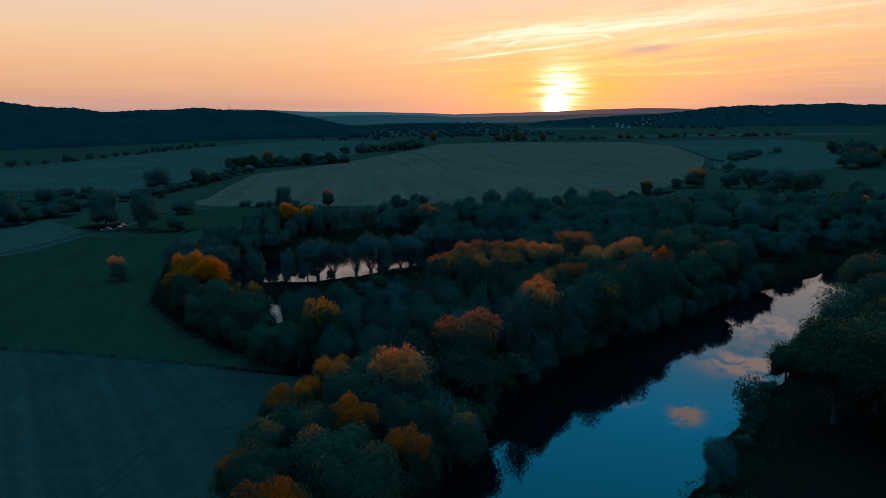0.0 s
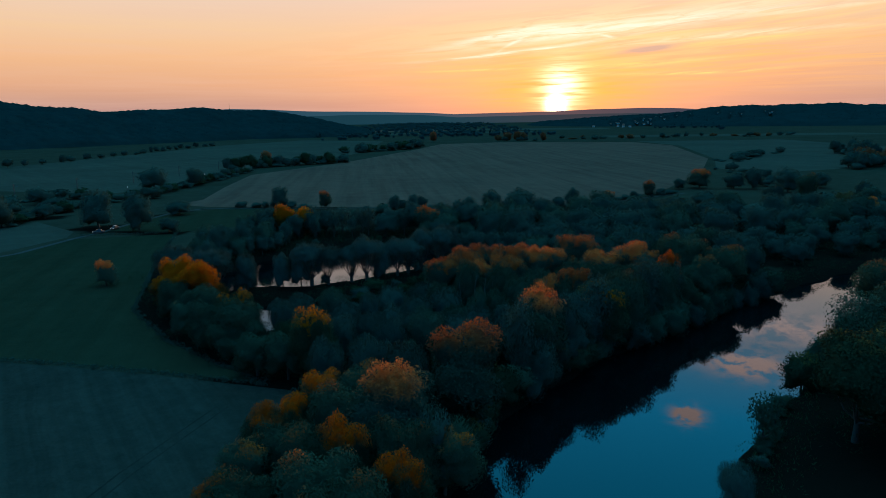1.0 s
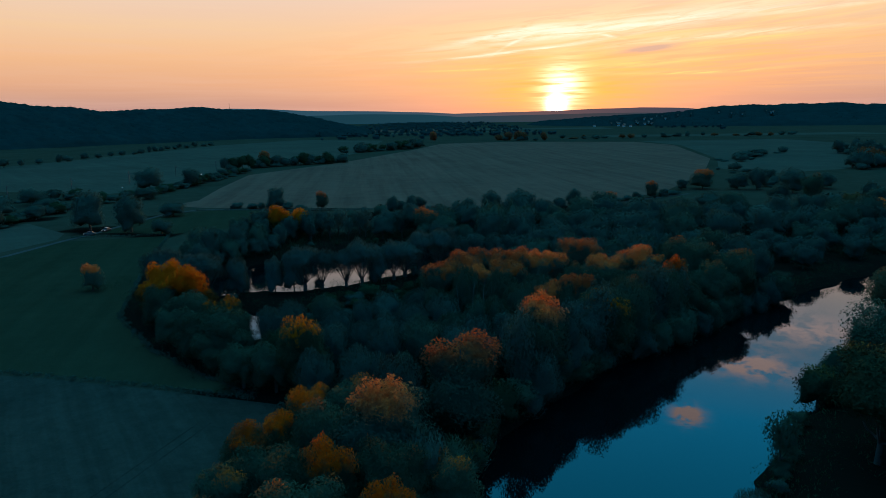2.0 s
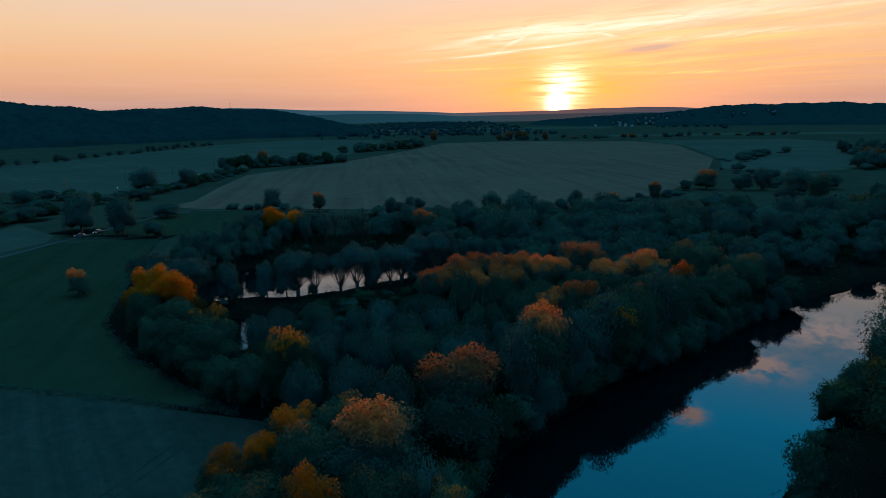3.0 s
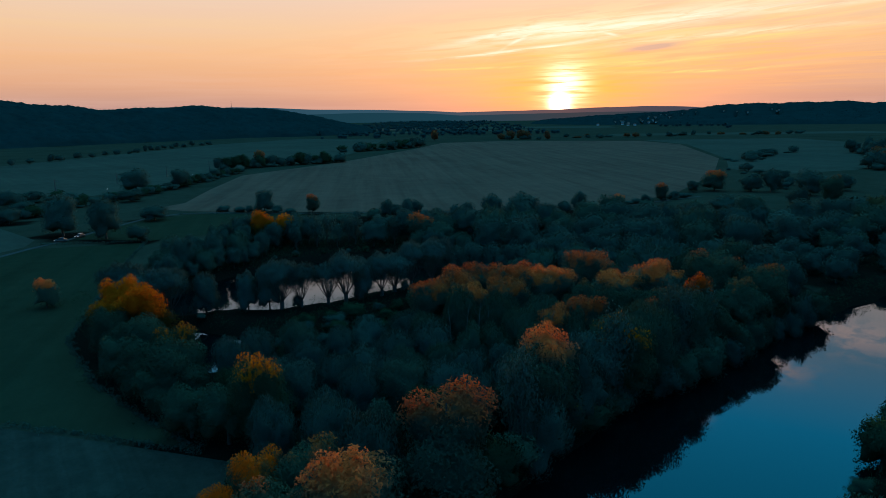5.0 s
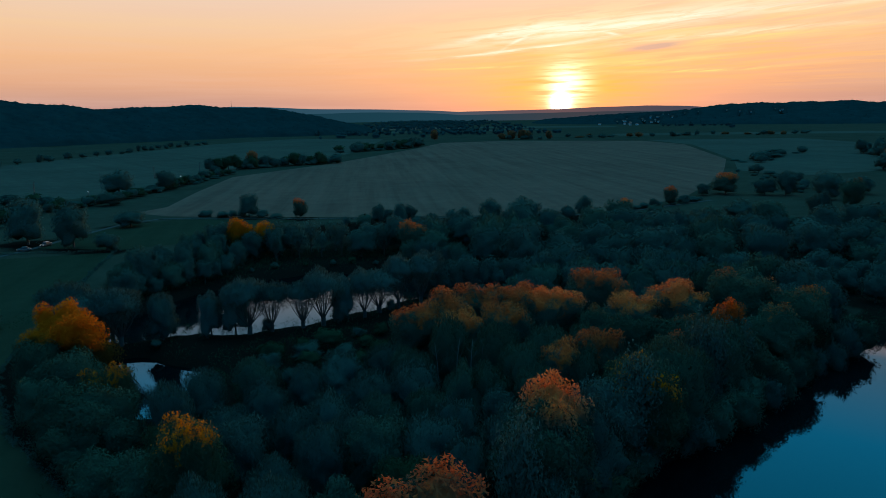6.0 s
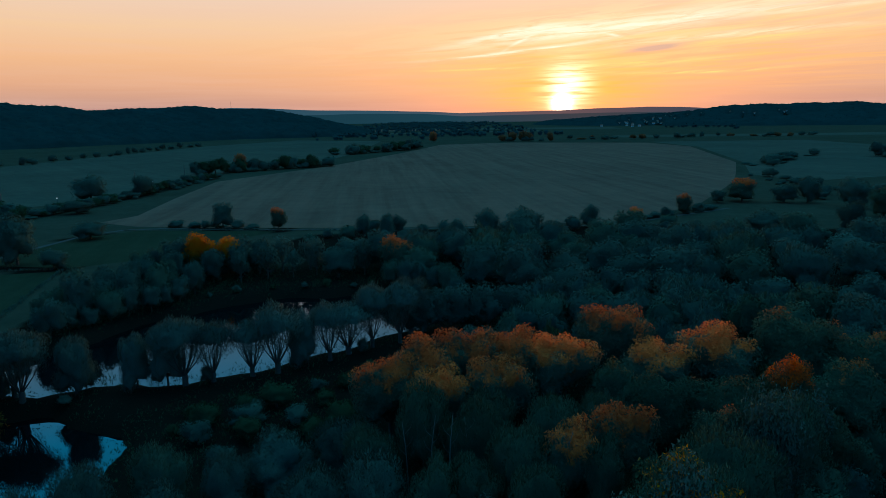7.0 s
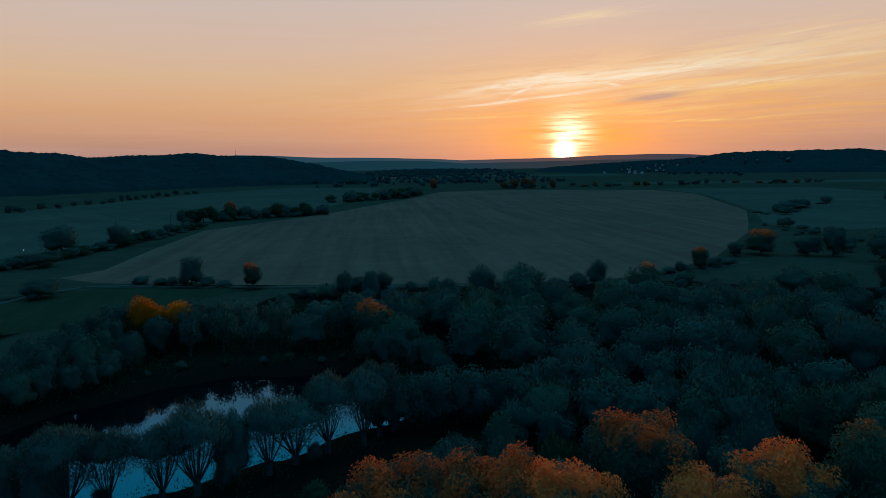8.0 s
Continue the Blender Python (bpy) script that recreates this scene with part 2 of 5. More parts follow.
def paint_material(name, col, rough=0.5, metal=0.0, wear=0.15):
    m, n, out = material(name)
    g = n.noise(object_coord(n), 1.3, 5.0, 0.65)
    s = n.add("ShaderNodeBsdfPrincipled", Roughness=rough, Metallic=metal)
    n.link(n.mix("MIX", g, tuple(c * (1 - wear) for c in col), tuple(min(c * (1 + wear), 1) for c in col)), s.inputs["Base Color"])
    n.link(s.outputs[0], out.inputs[0])
    return m


def water_material():
    m, n, out = material("still_river_water")
    co = object_coord(n)
    ripple = n.noise(co, 0.35, 3.0, 0.5)
    s = n.add("ShaderNodeBsdfPrincipled", Roughness=0.006, IOR=1.45)
    s.inputs["Base Color"].default_value = (0.001, 0.003, 0.004, 1)
    bump(n, ripple, 0.03, 0.05, s)
    n.link(s.outputs[0], out.inputs[0])
    return m


def glow_material(name, col, power):
    m, n, out = material(name)
    e = n.add("ShaderNodeEmission", Strength=power)
    e.inputs[0].default_value = (*col, 1)
    n.link(e.outputs[0], out.inputs[0])
    return m


LEAF = {
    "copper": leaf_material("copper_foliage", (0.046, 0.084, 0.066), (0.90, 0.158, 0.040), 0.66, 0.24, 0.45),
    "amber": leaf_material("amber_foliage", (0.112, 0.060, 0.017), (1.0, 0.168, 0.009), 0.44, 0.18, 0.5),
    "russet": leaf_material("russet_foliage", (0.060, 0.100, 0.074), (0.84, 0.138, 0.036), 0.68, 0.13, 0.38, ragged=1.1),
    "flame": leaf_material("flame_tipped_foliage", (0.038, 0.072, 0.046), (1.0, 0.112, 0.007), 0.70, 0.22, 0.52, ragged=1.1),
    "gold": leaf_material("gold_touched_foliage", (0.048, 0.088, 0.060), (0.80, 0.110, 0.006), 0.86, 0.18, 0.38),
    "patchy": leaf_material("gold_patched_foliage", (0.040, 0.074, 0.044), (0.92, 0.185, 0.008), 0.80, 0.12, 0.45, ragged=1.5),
    "sage": leaf_material("willow_foliage", (0.042, 0.077, 0.066), pass_light=0.18),
    "silver": leaf_material("silver_willow_foliage", (0.062, 0.104, 0.092), pass_light=0.2),
    "olive": leaf_material("olive_foliage", (0.040, 0.078, 0.054), (0.40, 0.12, 0.020), 1.00, 0.2),
    "bottle": leaf_material("dark_green_foliage", (0.024, 0.054, 0.033), (0.26, 0.11, 0.015), 0.84, 0.25),
    "alder": leaf_material("alder_foliage", (0.047, 0.088, 0.074)),
    "rust": leaf_material("far_autumn_foliage", (0.155, 0.060, 0.031), (0.30, 0.09, 0.03), 0.5, 0.4),
}
# the same leaf colours for joined woods, whose coordinates run in metres, hill and plain apart
WOOD = {
    "sage": leaf_material("willow_wood_foliage", (0.046, 0.084, 0.072), leaf_unit=0.08),
    "olive": leaf_material("olive_wood_foliage", (0.048, 0.090, 0.066), leaf_unit=0.08),
    "alder": leaf_material("alder_wood_foliage", (0.047, 0.088, 0.074), leaf_unit=0.08),
    # hill and plain leaves are blued: distance haze put into the base colour
    "hill": leaf_material("hazed_hill_foliage", (0.0090, 0.0340, 0.0370), pass_light=0.0, leaf_unit=0.02),
    "plain": leaf_material("hazed_plain_foliage", (0.022, 0.052, 0.054), pass_light=0.05, leaf_unit=0.02),
    "bottle": leaf_material("dark_green_wood_foliage", (0.024, 0.057, 0.031), leaf_unit=0.08),
    "gold": leaf_material("gold_wood_foliage", (0.103, 0.073, 0.034), leaf_unit=0.08),
    "rust": leaf_material("autumn_wood_foliage", (0.172, 0.065, 0.031), leaf_unit=0.08),
}
BARK = bark_material("grey_bark", (0.022, 0.020, 0.017), (0.075, 0.066, 0.054))
BIRCH = bark_material("pale_birch_bark", (0.045, 0.042, 0.036), (0.15, 0.14, 0.12))
WATER = water_material()
# the near-black third colour holds painted wood shade as well as litter
MEADOW = earth_material("meadow_grass", (0.026, 0.030, 0.020), (0.054, 0.056, 0.038), 0.02, litter_shade=(0.014, 0.012, 0.009))
GREEN = earth_material("green_crop", (0.022, 0.031, 0.018), (0.038, 0.047, 0.027), 0.02, (0.25, 6.0), 0.25)
TILLED = earth_material("tilled_soil", (0.028, 0.036, 0.029), (0.064, 0.070, 0.055), 0.05, (0.60, 3.0), 0.45, 1.0)
STUBBLE = earth_material("stubble", (0.116, 0.066, 0.048), (0.185, 0.104, 0.072), 0.012, (0.12, 9.0), 0.35)
PASTURE = earth_material("pale_pasture", (0.046, 0.052, 0.039), (0.078, 0.082, 0.061), 0.012, (0.7, 12.0), 0.2)
GRAVEL = earth_material("pale_gravel", (0.050, 0.050, 0.046), (0.085, 0.082, 0.074), 0.3)
PLASTER = paint_material("white_plaster", (0.62, 0.61, 0.60), 0.85)
TILE = paint_material("red_roof_tile", (0.24, 0.09, 0.06), 0.8, 0.0, 0.3)
GLASS = paint_material("dark_glass", (0.03, 0.035, 0.04), 0.08)
STEEL = paint_material("grey_steel", (0.05, 0.052, 0.055), 0.7, 0.2)
WHITE = paint_material("white_car_paint", (0.13, 0.13, 0.13), 0.25, 0.0, 0.04)
SILVER = paint_material("silver_car_paint", (0.07, 0.072, 0.075), 0.3, 0.3, 0.05)
RUBBER = paint_material("black_rubber", (0.02, 0.02, 0.02), 0.8)
LAMP = glow_material("lit_lamp_glass", (0.85, 0.95, 1.0), 1.2)


# ---------------------------------------------------------------- mesh helpers
def mesh_from(name, verts, faces, mat=None, smooth=False):
    me = bpy.data.meshes.new(name)
    if isinstance(faces, np.ndarray):
        verts = np.asarray(verts, np.float32)
        k = faces.shape[1]
        me.vertices.add(len(verts))
        me.vertices.foreach_set("co", verts.ravel())
        me.loops.add(faces.size)
        me.loops.foreach_set("vertex_index", faces.ravel().astype(np.int32))
        me.polygons.add(len(faces))
        me.polygons.foreach_set("loop_start", np.arange(0, faces.size, k, dtype=np.int32))
        me.polygons.foreach_set("loop_total", np.full(len(faces), k, np.int32))
        me.update(calc_edges=True)
    else:
        me.from_pydata([tuple(v) for v in verts], [], faces)
        me.update()
    if smooth:
        me.polygons.foreach_set("use_smooth", np.ones(len(me.polygons), bool))
    if mat:
        me.materials.append(mat)
    return me


def part(name, data, parent, label=""):
    """One mesh object under a thing or a part; data is a mesh, or a bmesh with its material in data[1]."""
    if isinstance(data, tuple):
        bm, mat = data
        me = bpy.data.meshes.new(name)
        bm.to_mesh(me)
        bm.free()
        me.materials.append(mat)
        data = me
    ob = new(name, data)
    ob.parent = parent
    if label:
        ob["label"] = label
    return ob


def box(cx, cy, cz, sx, sy, sz, bevel=0.0):
    bm = bmesh.new()
    bmesh.ops.create_cube(bm, size=1.0, matrix=Matrix.Translation((cx, cy, cz)) @ Matrix.Diagonal((sx, sy, sz, 1)))
    if bevel:
        bmesh.ops.bevel(bm, geom=bm.edges[:], offset=bevel, segments=2, affect="EDGES")
    return bm


def tube(verts, faces, pts, radii, sides=6):
    """Adds a tapered tube along pts to verts and faces."""
    pts = [Vector(p) for p in pts]
    base = len(verts)
    for i, p in enumerate(pts):
        d = (pts[min(i + 1, len(pts) - 1)] - pts[max(i - 1, 0)]).normalized()
        u = d.orthogonal().normalized()
        v = d.cross(u)
        for k in range(sides):
            a = 2 * math.pi * k / sides
            verts.append(p + (u * math.cos(a) + v * math.sin(a)) * radii[i])
    for i in range(len(pts) - 1):
        for k in range(sides):
            a, b = base + i * sides + k, base + i * sides + (k + 1) % sides
            faces.append((a, b, b + sides, a + sides))
    faces.append(tuple(base + (len(pts) - 1) * sides + k for k in range(sides)))


# ---------------------------------------------------------------- water courses and relief
RIVER = [(-24, -40), (-12, 20), (0, 55), (10.5, 75, 15.5), (16.5, 87.5, 18), (23.5, 98.5, 18), (39.5, 116.5, 17.6), (57, 134), (78, 152), (100, 168), (126, 184), (165, 203), (230, 225), (330, 240)]
POND = [(-84, 188, 7), (-66, 192, 14), (-47, 207, 24), (-32, 218, 25), (-16, 226, 20), (-3, 224, 9)]
SMALL_POND = [(-70, 167, 4), (-60, 165, 8), (-49, 159, 10), (-46, 150, 7)]


def off_line(x, y, line):
    """Distance from (x, y) to a chain of points, less the width at each point."""
    best = np.full(np.shape(x), 1e9)
    for p, q in zip(line, line[1:]):
        ax, ay, ar = p if len(p) > 2 else (*p, 16.0)
        bx, by, br = q if len(q) > 2 else (*q, 16.0)
        dx, dy = bx - ax, by - ay
        s = np.clip(((x - ax) * dx + (y - ay) * dy) / (dx * dx + dy * dy), 0, 1)
        best = np.minimum(best, np.hypot(x - ax - s * dx, y - ay - s * dy) - (ar + s * (br - ar)))
    return best


def wobble(x, y):
    return 0.9 * np.sin(x * 0.31 + y * 0.17) + 0.7 * np.sin(y * 0.43 - x * 0.21) + 0.4 * np.sin(x * 0.9 + y * 0.7)


def off_water(x, y):
    d = np.minimum(off_line(x, y, RIVER), np.minimum(off_line(x, y, POND), off_line(x, y, SMALL_POND)))
    return d + wobble(x, y) * 0.7


HILL_WEST = [(-490, 1775, 52), (-620, 1720, 60), (-780, 1500, 58), (-920, 1300, 70), (-1150, 1150, 92), (-1700, 1000, 100)]
HILL_EAST = [(1120, 2950, 36), (1350, 2800, 58), (1900, 2600, 54), (2700, 2300, 58)]


def ridge(x, y, line, width):
    best = np.zeros(np.shape(x))
    for (ax, ay, ah), (bx, by, bh) in zip(line, line[1:]):
        dx, dy = bx - ax, by - ay
        s = np.clip(((x - ax) * dx + (y - ay) * dy) / (dx * dx + dy * dy), 0, 1)
        d = np.hypot(x - ax - s * dx, y - ay - s * dy)
        k = np.clip(1 - d / width, 0, 1)
        best = np.maximum(best, (ah + s * (bh - ah)) * k * k * (3 - 2 * k))
    return best


def land(x, y):
    x, y = np.asarray(x, float), np.asarray(y, float)
    d = off_water(x, y)
    bank = np.clip((d + 4.0) / 6.0, 0, 1)
    z = -1.6 + 3.6 * bank * bank * (3 - 2 * bank)
    hills = np.maximum(ridge(x, y, HILL_WEST, 330), ridge(x, y, HILL_EAST, 850))
    rough = 1 + 0.10 * np.sin(x * 0.011 + 1) * np.sin(y * 0.009) + 0.06 * np.sin(x * 0.031) * np.cos(y * 0.027)
    return z + hills * rough


def axis(parts):
    out = []
    for a, b, step in parts:
        out += list(np.arange(a, b, step))
    return np.array(out + [parts[-1][1]])


def make_ground():
    xs = axis([(-4900, -1500, 100), (-1500, -300, 40), (-300, -110, 10), (-110, 150, 2.6), (150, 330, 6), (330, 1500, 45), (1500, 4900, 100)])
    ys = axis([(-700, -60, 40), (-60, 40, 5), (40, 250, 2.6), (250, 420, 8), (420, 1000, 30), (1000, 3400, 40), (3400, 4900, 100)])
    gx, gy = np.meshgrid(xs, ys)
    gz = land(gx, gy)
    verts = np.stack([gx, gy, gz], -1).reshape(-1, 3)
    i = np.arange(len(ys) - 1)[:, None] * len(xs) + np.arange(len(xs) - 1)[None]
    faces = np.stack([i, i + 1, i + len(xs) + 1, i + len(xs)], -1).reshape(-1, 4)
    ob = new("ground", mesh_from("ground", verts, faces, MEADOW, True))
    tagged(ob, "dark grassy river plain rising to wooded hills", "ground", kind="structure")


make_ground()


def sheet(name, corners, z, mat, label, category, kind="structure"):
    bm = bmesh.new()
    bm.faces.new([bm.verts.new((x, y, z)) for x, y in corners])
    bmesh.ops.recalc_face_normals(bm, faces=bm.faces)
    if bm.faces[:][0].normal.z < 0:
        bmesh.ops.reverse_faces(bm, faces=bm.faces[:])
    bmesh.ops.triangulate(bm, faces=bm.faces[:])
    ob = part(name, (bm, mat), None)
    return tagged(ob, label, category, kind=kind)


sheet("water_river", [(-60, -50), (30, -50), (60, 60), (120, 130), (180, 170), (340, 210), (340, 270), (200, 250), (90, 200), (-5, 130), (-30, 60)], 0.0, WATER,
      "still dark blue river mirroring sky and trees", "river")
sheet("water_pond", [(-100, 140), (-40, 140), (14, 205), (14, 256), (-64, 256), (-100, 215)], 0.0, WATER,
      "still oxbow pond behind a row of willows", "pond")


def strip(name, pts, width, z, mat, label, category):
    pts = [Vector((*p, 0)) for p in pts]
    verts, faces = [], []
    for i, p in enumerate(pts):
        d = (pts[min(i + 1, len(pts) - 1)] - pts[max(i - 1, 0)]).normalized()
        s = Vector((-d.y, d.x, 0)) * width / 2
        verts += [(p + s) + Vector((0, 0, z)), (p - s) + Vector((0, 0, z))]
        if i:
            faces.append((2 * i - 2, 2 * i - 1, 2 * i + 1, 2 * i))
    ob = new(name, mesh_from(name, verts, faces, mat))
    return tagged(ob, label, category, kind="structure")


sheet("field_near", [(-29, 110), (-27, 92), (-33, 60), (-40, -60), (-420, -60), (-420, 205), (-94, 126), (-74.7, 122.3), (-56, 117.7)], 2.05, TILLED,
      "bare tilled field of grey-brown soil", "field")
sheet("field_green", [(-34, 113), (-56, 119.3), (-75, 124), (-94, 127.8), (-260, 168), (-190, 205), (-156, 224), (-148, 258), (-112, 268), (-97, 215), (-83, 172), (-78, 158), (-62, 137), (-49, 125)], 2.05, GREEN,
      "young green crop in a smooth field", "field")
sheet("field_west", [(-162, 226), (-153, 262), (-158, 276), (-190, 304), (-420, 240), (-420, 130), (-262, 172), (-194, 210)], 2.05, PASTURE,
      "pale mown pasture beside a farm track", "field")
sheet("field_middle", [(-112, 272), (-146, 277), (-141, 322), (-120, 340), (-64, 334), (-72, 322), (-86, 288)], 2.05, GREEN,
      "small green meadow below the track", "field")
sheet("field_stubble", [(-150, 362), (-142, 382), (-152, 450), (-162, 548), (-105, 690), (-50, 905), (-8, 1110), (105, 1160), (305, 1090), (325, 960), (262, 670), (215, 560), (188, 500), (128, 398), (84, 352), (50, 341), (-40, 341), (-96, 345), (-128, 350)], 2.06, STUBBLE,
      "broad pale stubble field with drilled lines", "field")
sheet("field_far_west", [(-215, 420), (-182, 470), (-190, 560), (-178, 640), (-130, 730), (-110, 900), (-120, 1300), (-300, 1400), (-395, 1180), (-425, 900), (-445, 720), (-470, 620), (-420, 480)], 2.05, PASTURE,
      "wide grey-green pasture below a wooded hill", "field")
sheet("field_east", [(222, 552), (268, 668), (332, 950), (320, 1120), (560, 1120), (560, 760), (430, 640), (310, 530), (235, 500)], 2.05, PASTURE,
      "grey-green pasture with scattered bushes", "field")
sheet("field_far_north", [(-120, 1330), (0, 1180), (110, 1180), (320, 1130), (900, 1130), (900, 1560), (200, 1800), (-180, 1700)], 2.05, MEADOW,
      "distant flat green meadow", "field")
strip("road_track", [(-240, 150), (-190, 192), (-158, 222), (-153, 231), (-149, 259), (-145, 275), (-143, 300), (-138, 330), (-128, 342)], 2.4, 2.09, GRAVEL,
      "pale gravel farm track between fields", "track")
strip("road_lane", [(-128, 342), (-112, 343.5), (-96, 341), (-64, 338), (-30, 337), (10, 337), (52, 337), (80, 345), (100, 359), (136, 383)], 2.4, 2.10, GRAVEL,
      "narrow pale lane along the stubble field", "track")


RUT = earth_material("worn_wheel_rut", (0.018, 0.022, 0.018), (0.044, 0.046, 0.038), 0.2)
for k in (0.0, 1.9):
    strip("road_rut", [(-58 + k, 40), (-50.5 + k, 62), (-46 + k, 84), (-40 + k, 104)], 0.35, 2.055, RUT, "dark wheel rut across the tilled field", "wheel rut")
for name, pts, mat in (("field_strip_north", [(-150, 1750), (250, 1850), (260, 1990), (-160, 1900)], PASTURE), ("field_strip_middle", [(330, 1330), (880, 1290), (860, 1420), (340, 1450)], PASTURE),
                       ("field_strip_far", [(100, 2150), (520, 2050), (540, 2300), (110, 2420)], PASTURE), ("field_strip_west", [(-260, 2050), (40, 2150), (60, 2450), (-280, 2350)], STUBBLE)):
    sheet(name, pts, 2.06, mat, "distant strip of pale farmland", "field")


# ---------------------------------------------------------------- trees
def unit(v):
    return v / np.maximum(np.linalg.norm(v, axis=-1, keepdims=True), 1e-6)


def cloud_of_leaves(rng, centres, radii, count, size, lift=0.25, slim=0.6, core=None, brush=0.0, deep=0.72):
    """Pointed leaf sprays spread over the outsides of round clumps."""
    w = radii ** 2
    pick = rng.choice(len(centres), count, p=w / w.sum())
    d = unit(rng.normal(size=(count, 3)))
    d[:, 2] = np.where(rng.random(count) < 0.6, np.abs(d[:, 2]), d[:, 2])
    r = radii[pick] * (deep + (1.14 - deep) * rng.random(count) ** 0.7)
    p = centres[pick] + d * r[:, None]
    soft = d * 0.55 + rng.normal(size=(count, 3)) * 0.10 + np.array([0, 0, lift])
    nrm = d * 0.6 + rng.normal(size=(count, 3)) * 0.42 + np.array([0, 0, lift])
    if core is not None:
        out = unit(p - np.array(core)) * 0.8
        nrm, soft = nrm + out, soft + out
    nrm, soft = unit(nrm), unit(soft)
    u = unit(np.cross(nrm, rng.normal(size=(count, 3))))
    u = unit(u * (1 - brush) + (d * 0.5 + rng.normal(size=(count, 3)) * 0.25 + np.array([0, 0, 0.9])) * brush)
    v = unit(np.cross(nrm, u))
    s = size * (0.6 + 0.8 * rng.random(count))[:, None]
    v *= np.where((np.cross(u, v) * soft).sum(1) < 0, -1.0, 1.0)[:, None]
    verts = np.stack([p - u * s * 0.8 - v * s * slim, p + u * s * 1.1, p - u * s * 0.8 + v * s * slim], 1).reshape(-1, 3)
    return verts, np.repeat(soft, 3, axis=0)


def leaf_faces(verts):
    return np.arange(len(verts)).reshape(-1, 3)


def rounded(me, normals):
    """Lets leaves take the light as the rounded mass that they make up."""
    me.polygons.foreach_set("use_smooth", np.ones(len(me.polygons), bool))
    me.normals_split_custom_set_from_vertices(normals.tolist())
    return me


SOFT = {}  # crown mesh name to its soft normals


# style: (crown bottom, height of its widest part, fullness, big boughs, their swell)
STYLE = {
    "broad": (0.08, 0.50, 2.3, 9, 0.33),
    "canopy": (0.24, 0.60, 2.8, 10, 0.28),
    "willow": (0.00, 0.40, 2.15, 9, 0.31),
    "round": (0.00, 0.42, 2.05, 8, 0.30),
    "pollard": (0.30, 0.70, 2.2, 11, 0.30),
    "bush": (0.00, 0.36, 2.2, 6, 0.26),
    "airy": (0.16, 0.55, 2.2, 9, 0.30),
}
# fineness of the leafy body, leaf sprays over it, their size, small clumps
LOD = {"near": (4, 7400, 0.0158, 110), "mid": (3, 2200, 0.0285, 46), "low": (3, 1200, 0.036, 34), "far": (2, 400, 0.058, 16)}


@lru_cache(maxsize=None)
def sphere(fine):
    bm = bmesh.new()
    bmesh.ops.create_icosphere(bm, subdivisions=fine, radius=1.0)
    verts = np.array([tuple(v.co) for v in bm.verts])
    faces = np.array([[v.index for v in f.verts] for f in bm.faces])
    bm.free()
    return verts, faces


def swell(d, heads, wide):
    """Rounded swellings on a ball, with creases where they meet: 1 on top of a head, 0 in a crease."""
    near = np.clip((d @ heads.T).max(1), -1, 1)
    return np.clip(1 - (np.arccos(near) / wide) ** 2, -0.6, 1)


def crown_body(rng, style, fine, clumps):
    """The leafy mass of a crown one metre high and wide: a full rounded shape, swollen into boughs and clumps."""
    low, mid, full, boughs, depth = STYLE[style]
    d, faces = sphere(fine)
    up = np.where(d[:, 2] > 0, 1 - mid, mid - low)
    full = np.where((d[:, 2] < 0) & (low < 0.1), 3.8, full)
    r = (np.abs(d[:, 0] / 0.5) ** full + np.abs(d[:, 1] / 0.5) ** full + np.abs(d[:, 2] / up) ** full) ** (-1 / full)
    turn = np.arctan2(d[:, 1], d[:, 0])
    a, b, c = rng.uniform(0, 6.28, 3)
    r = r * (1 + 0.09 * np.sin(2 * turn + a) + 0.07 * np.sin(3 * turn + b + 2 * d[:, 2]) + 0.05 * np.sin(5 * d[:, 2] + c))
    big = unit(rng.normal(size=(boughs * 2, 3)) + np.array([0, 0, 0.25]))
    little = unit(rng.normal(size=(clumps, 3)) + np.array([0, 0, 0.2]))
    r = r * (1 - depth + depth * swell(d, big, 2.6 / math.sqrt(boughs * 2)))
    deep = 0.13 if fine > 3 else 0.19
    r = r * (1 - deep + deep * swell(d, little, 2.3 / math.sqrt(clumps)) + rng.normal(size=len(d)) * 0.15 * deep)
    p = d * r[:, None] + np.array([0, 0, mid])
    n = np.zeros_like(p)
    flat = np.cross(p[faces[:, 1]] - p[faces[:, 0]], p[faces[:, 2]] - p[faces[:, 0]])
    for k in range(3):
        np.add.at(n, faces[:, k], flat)
    return p, unit(unit(n) + d * 0.55 + np.array([0, 0, 0.15])), faces, np.linalg.norm(flat, axis=1)


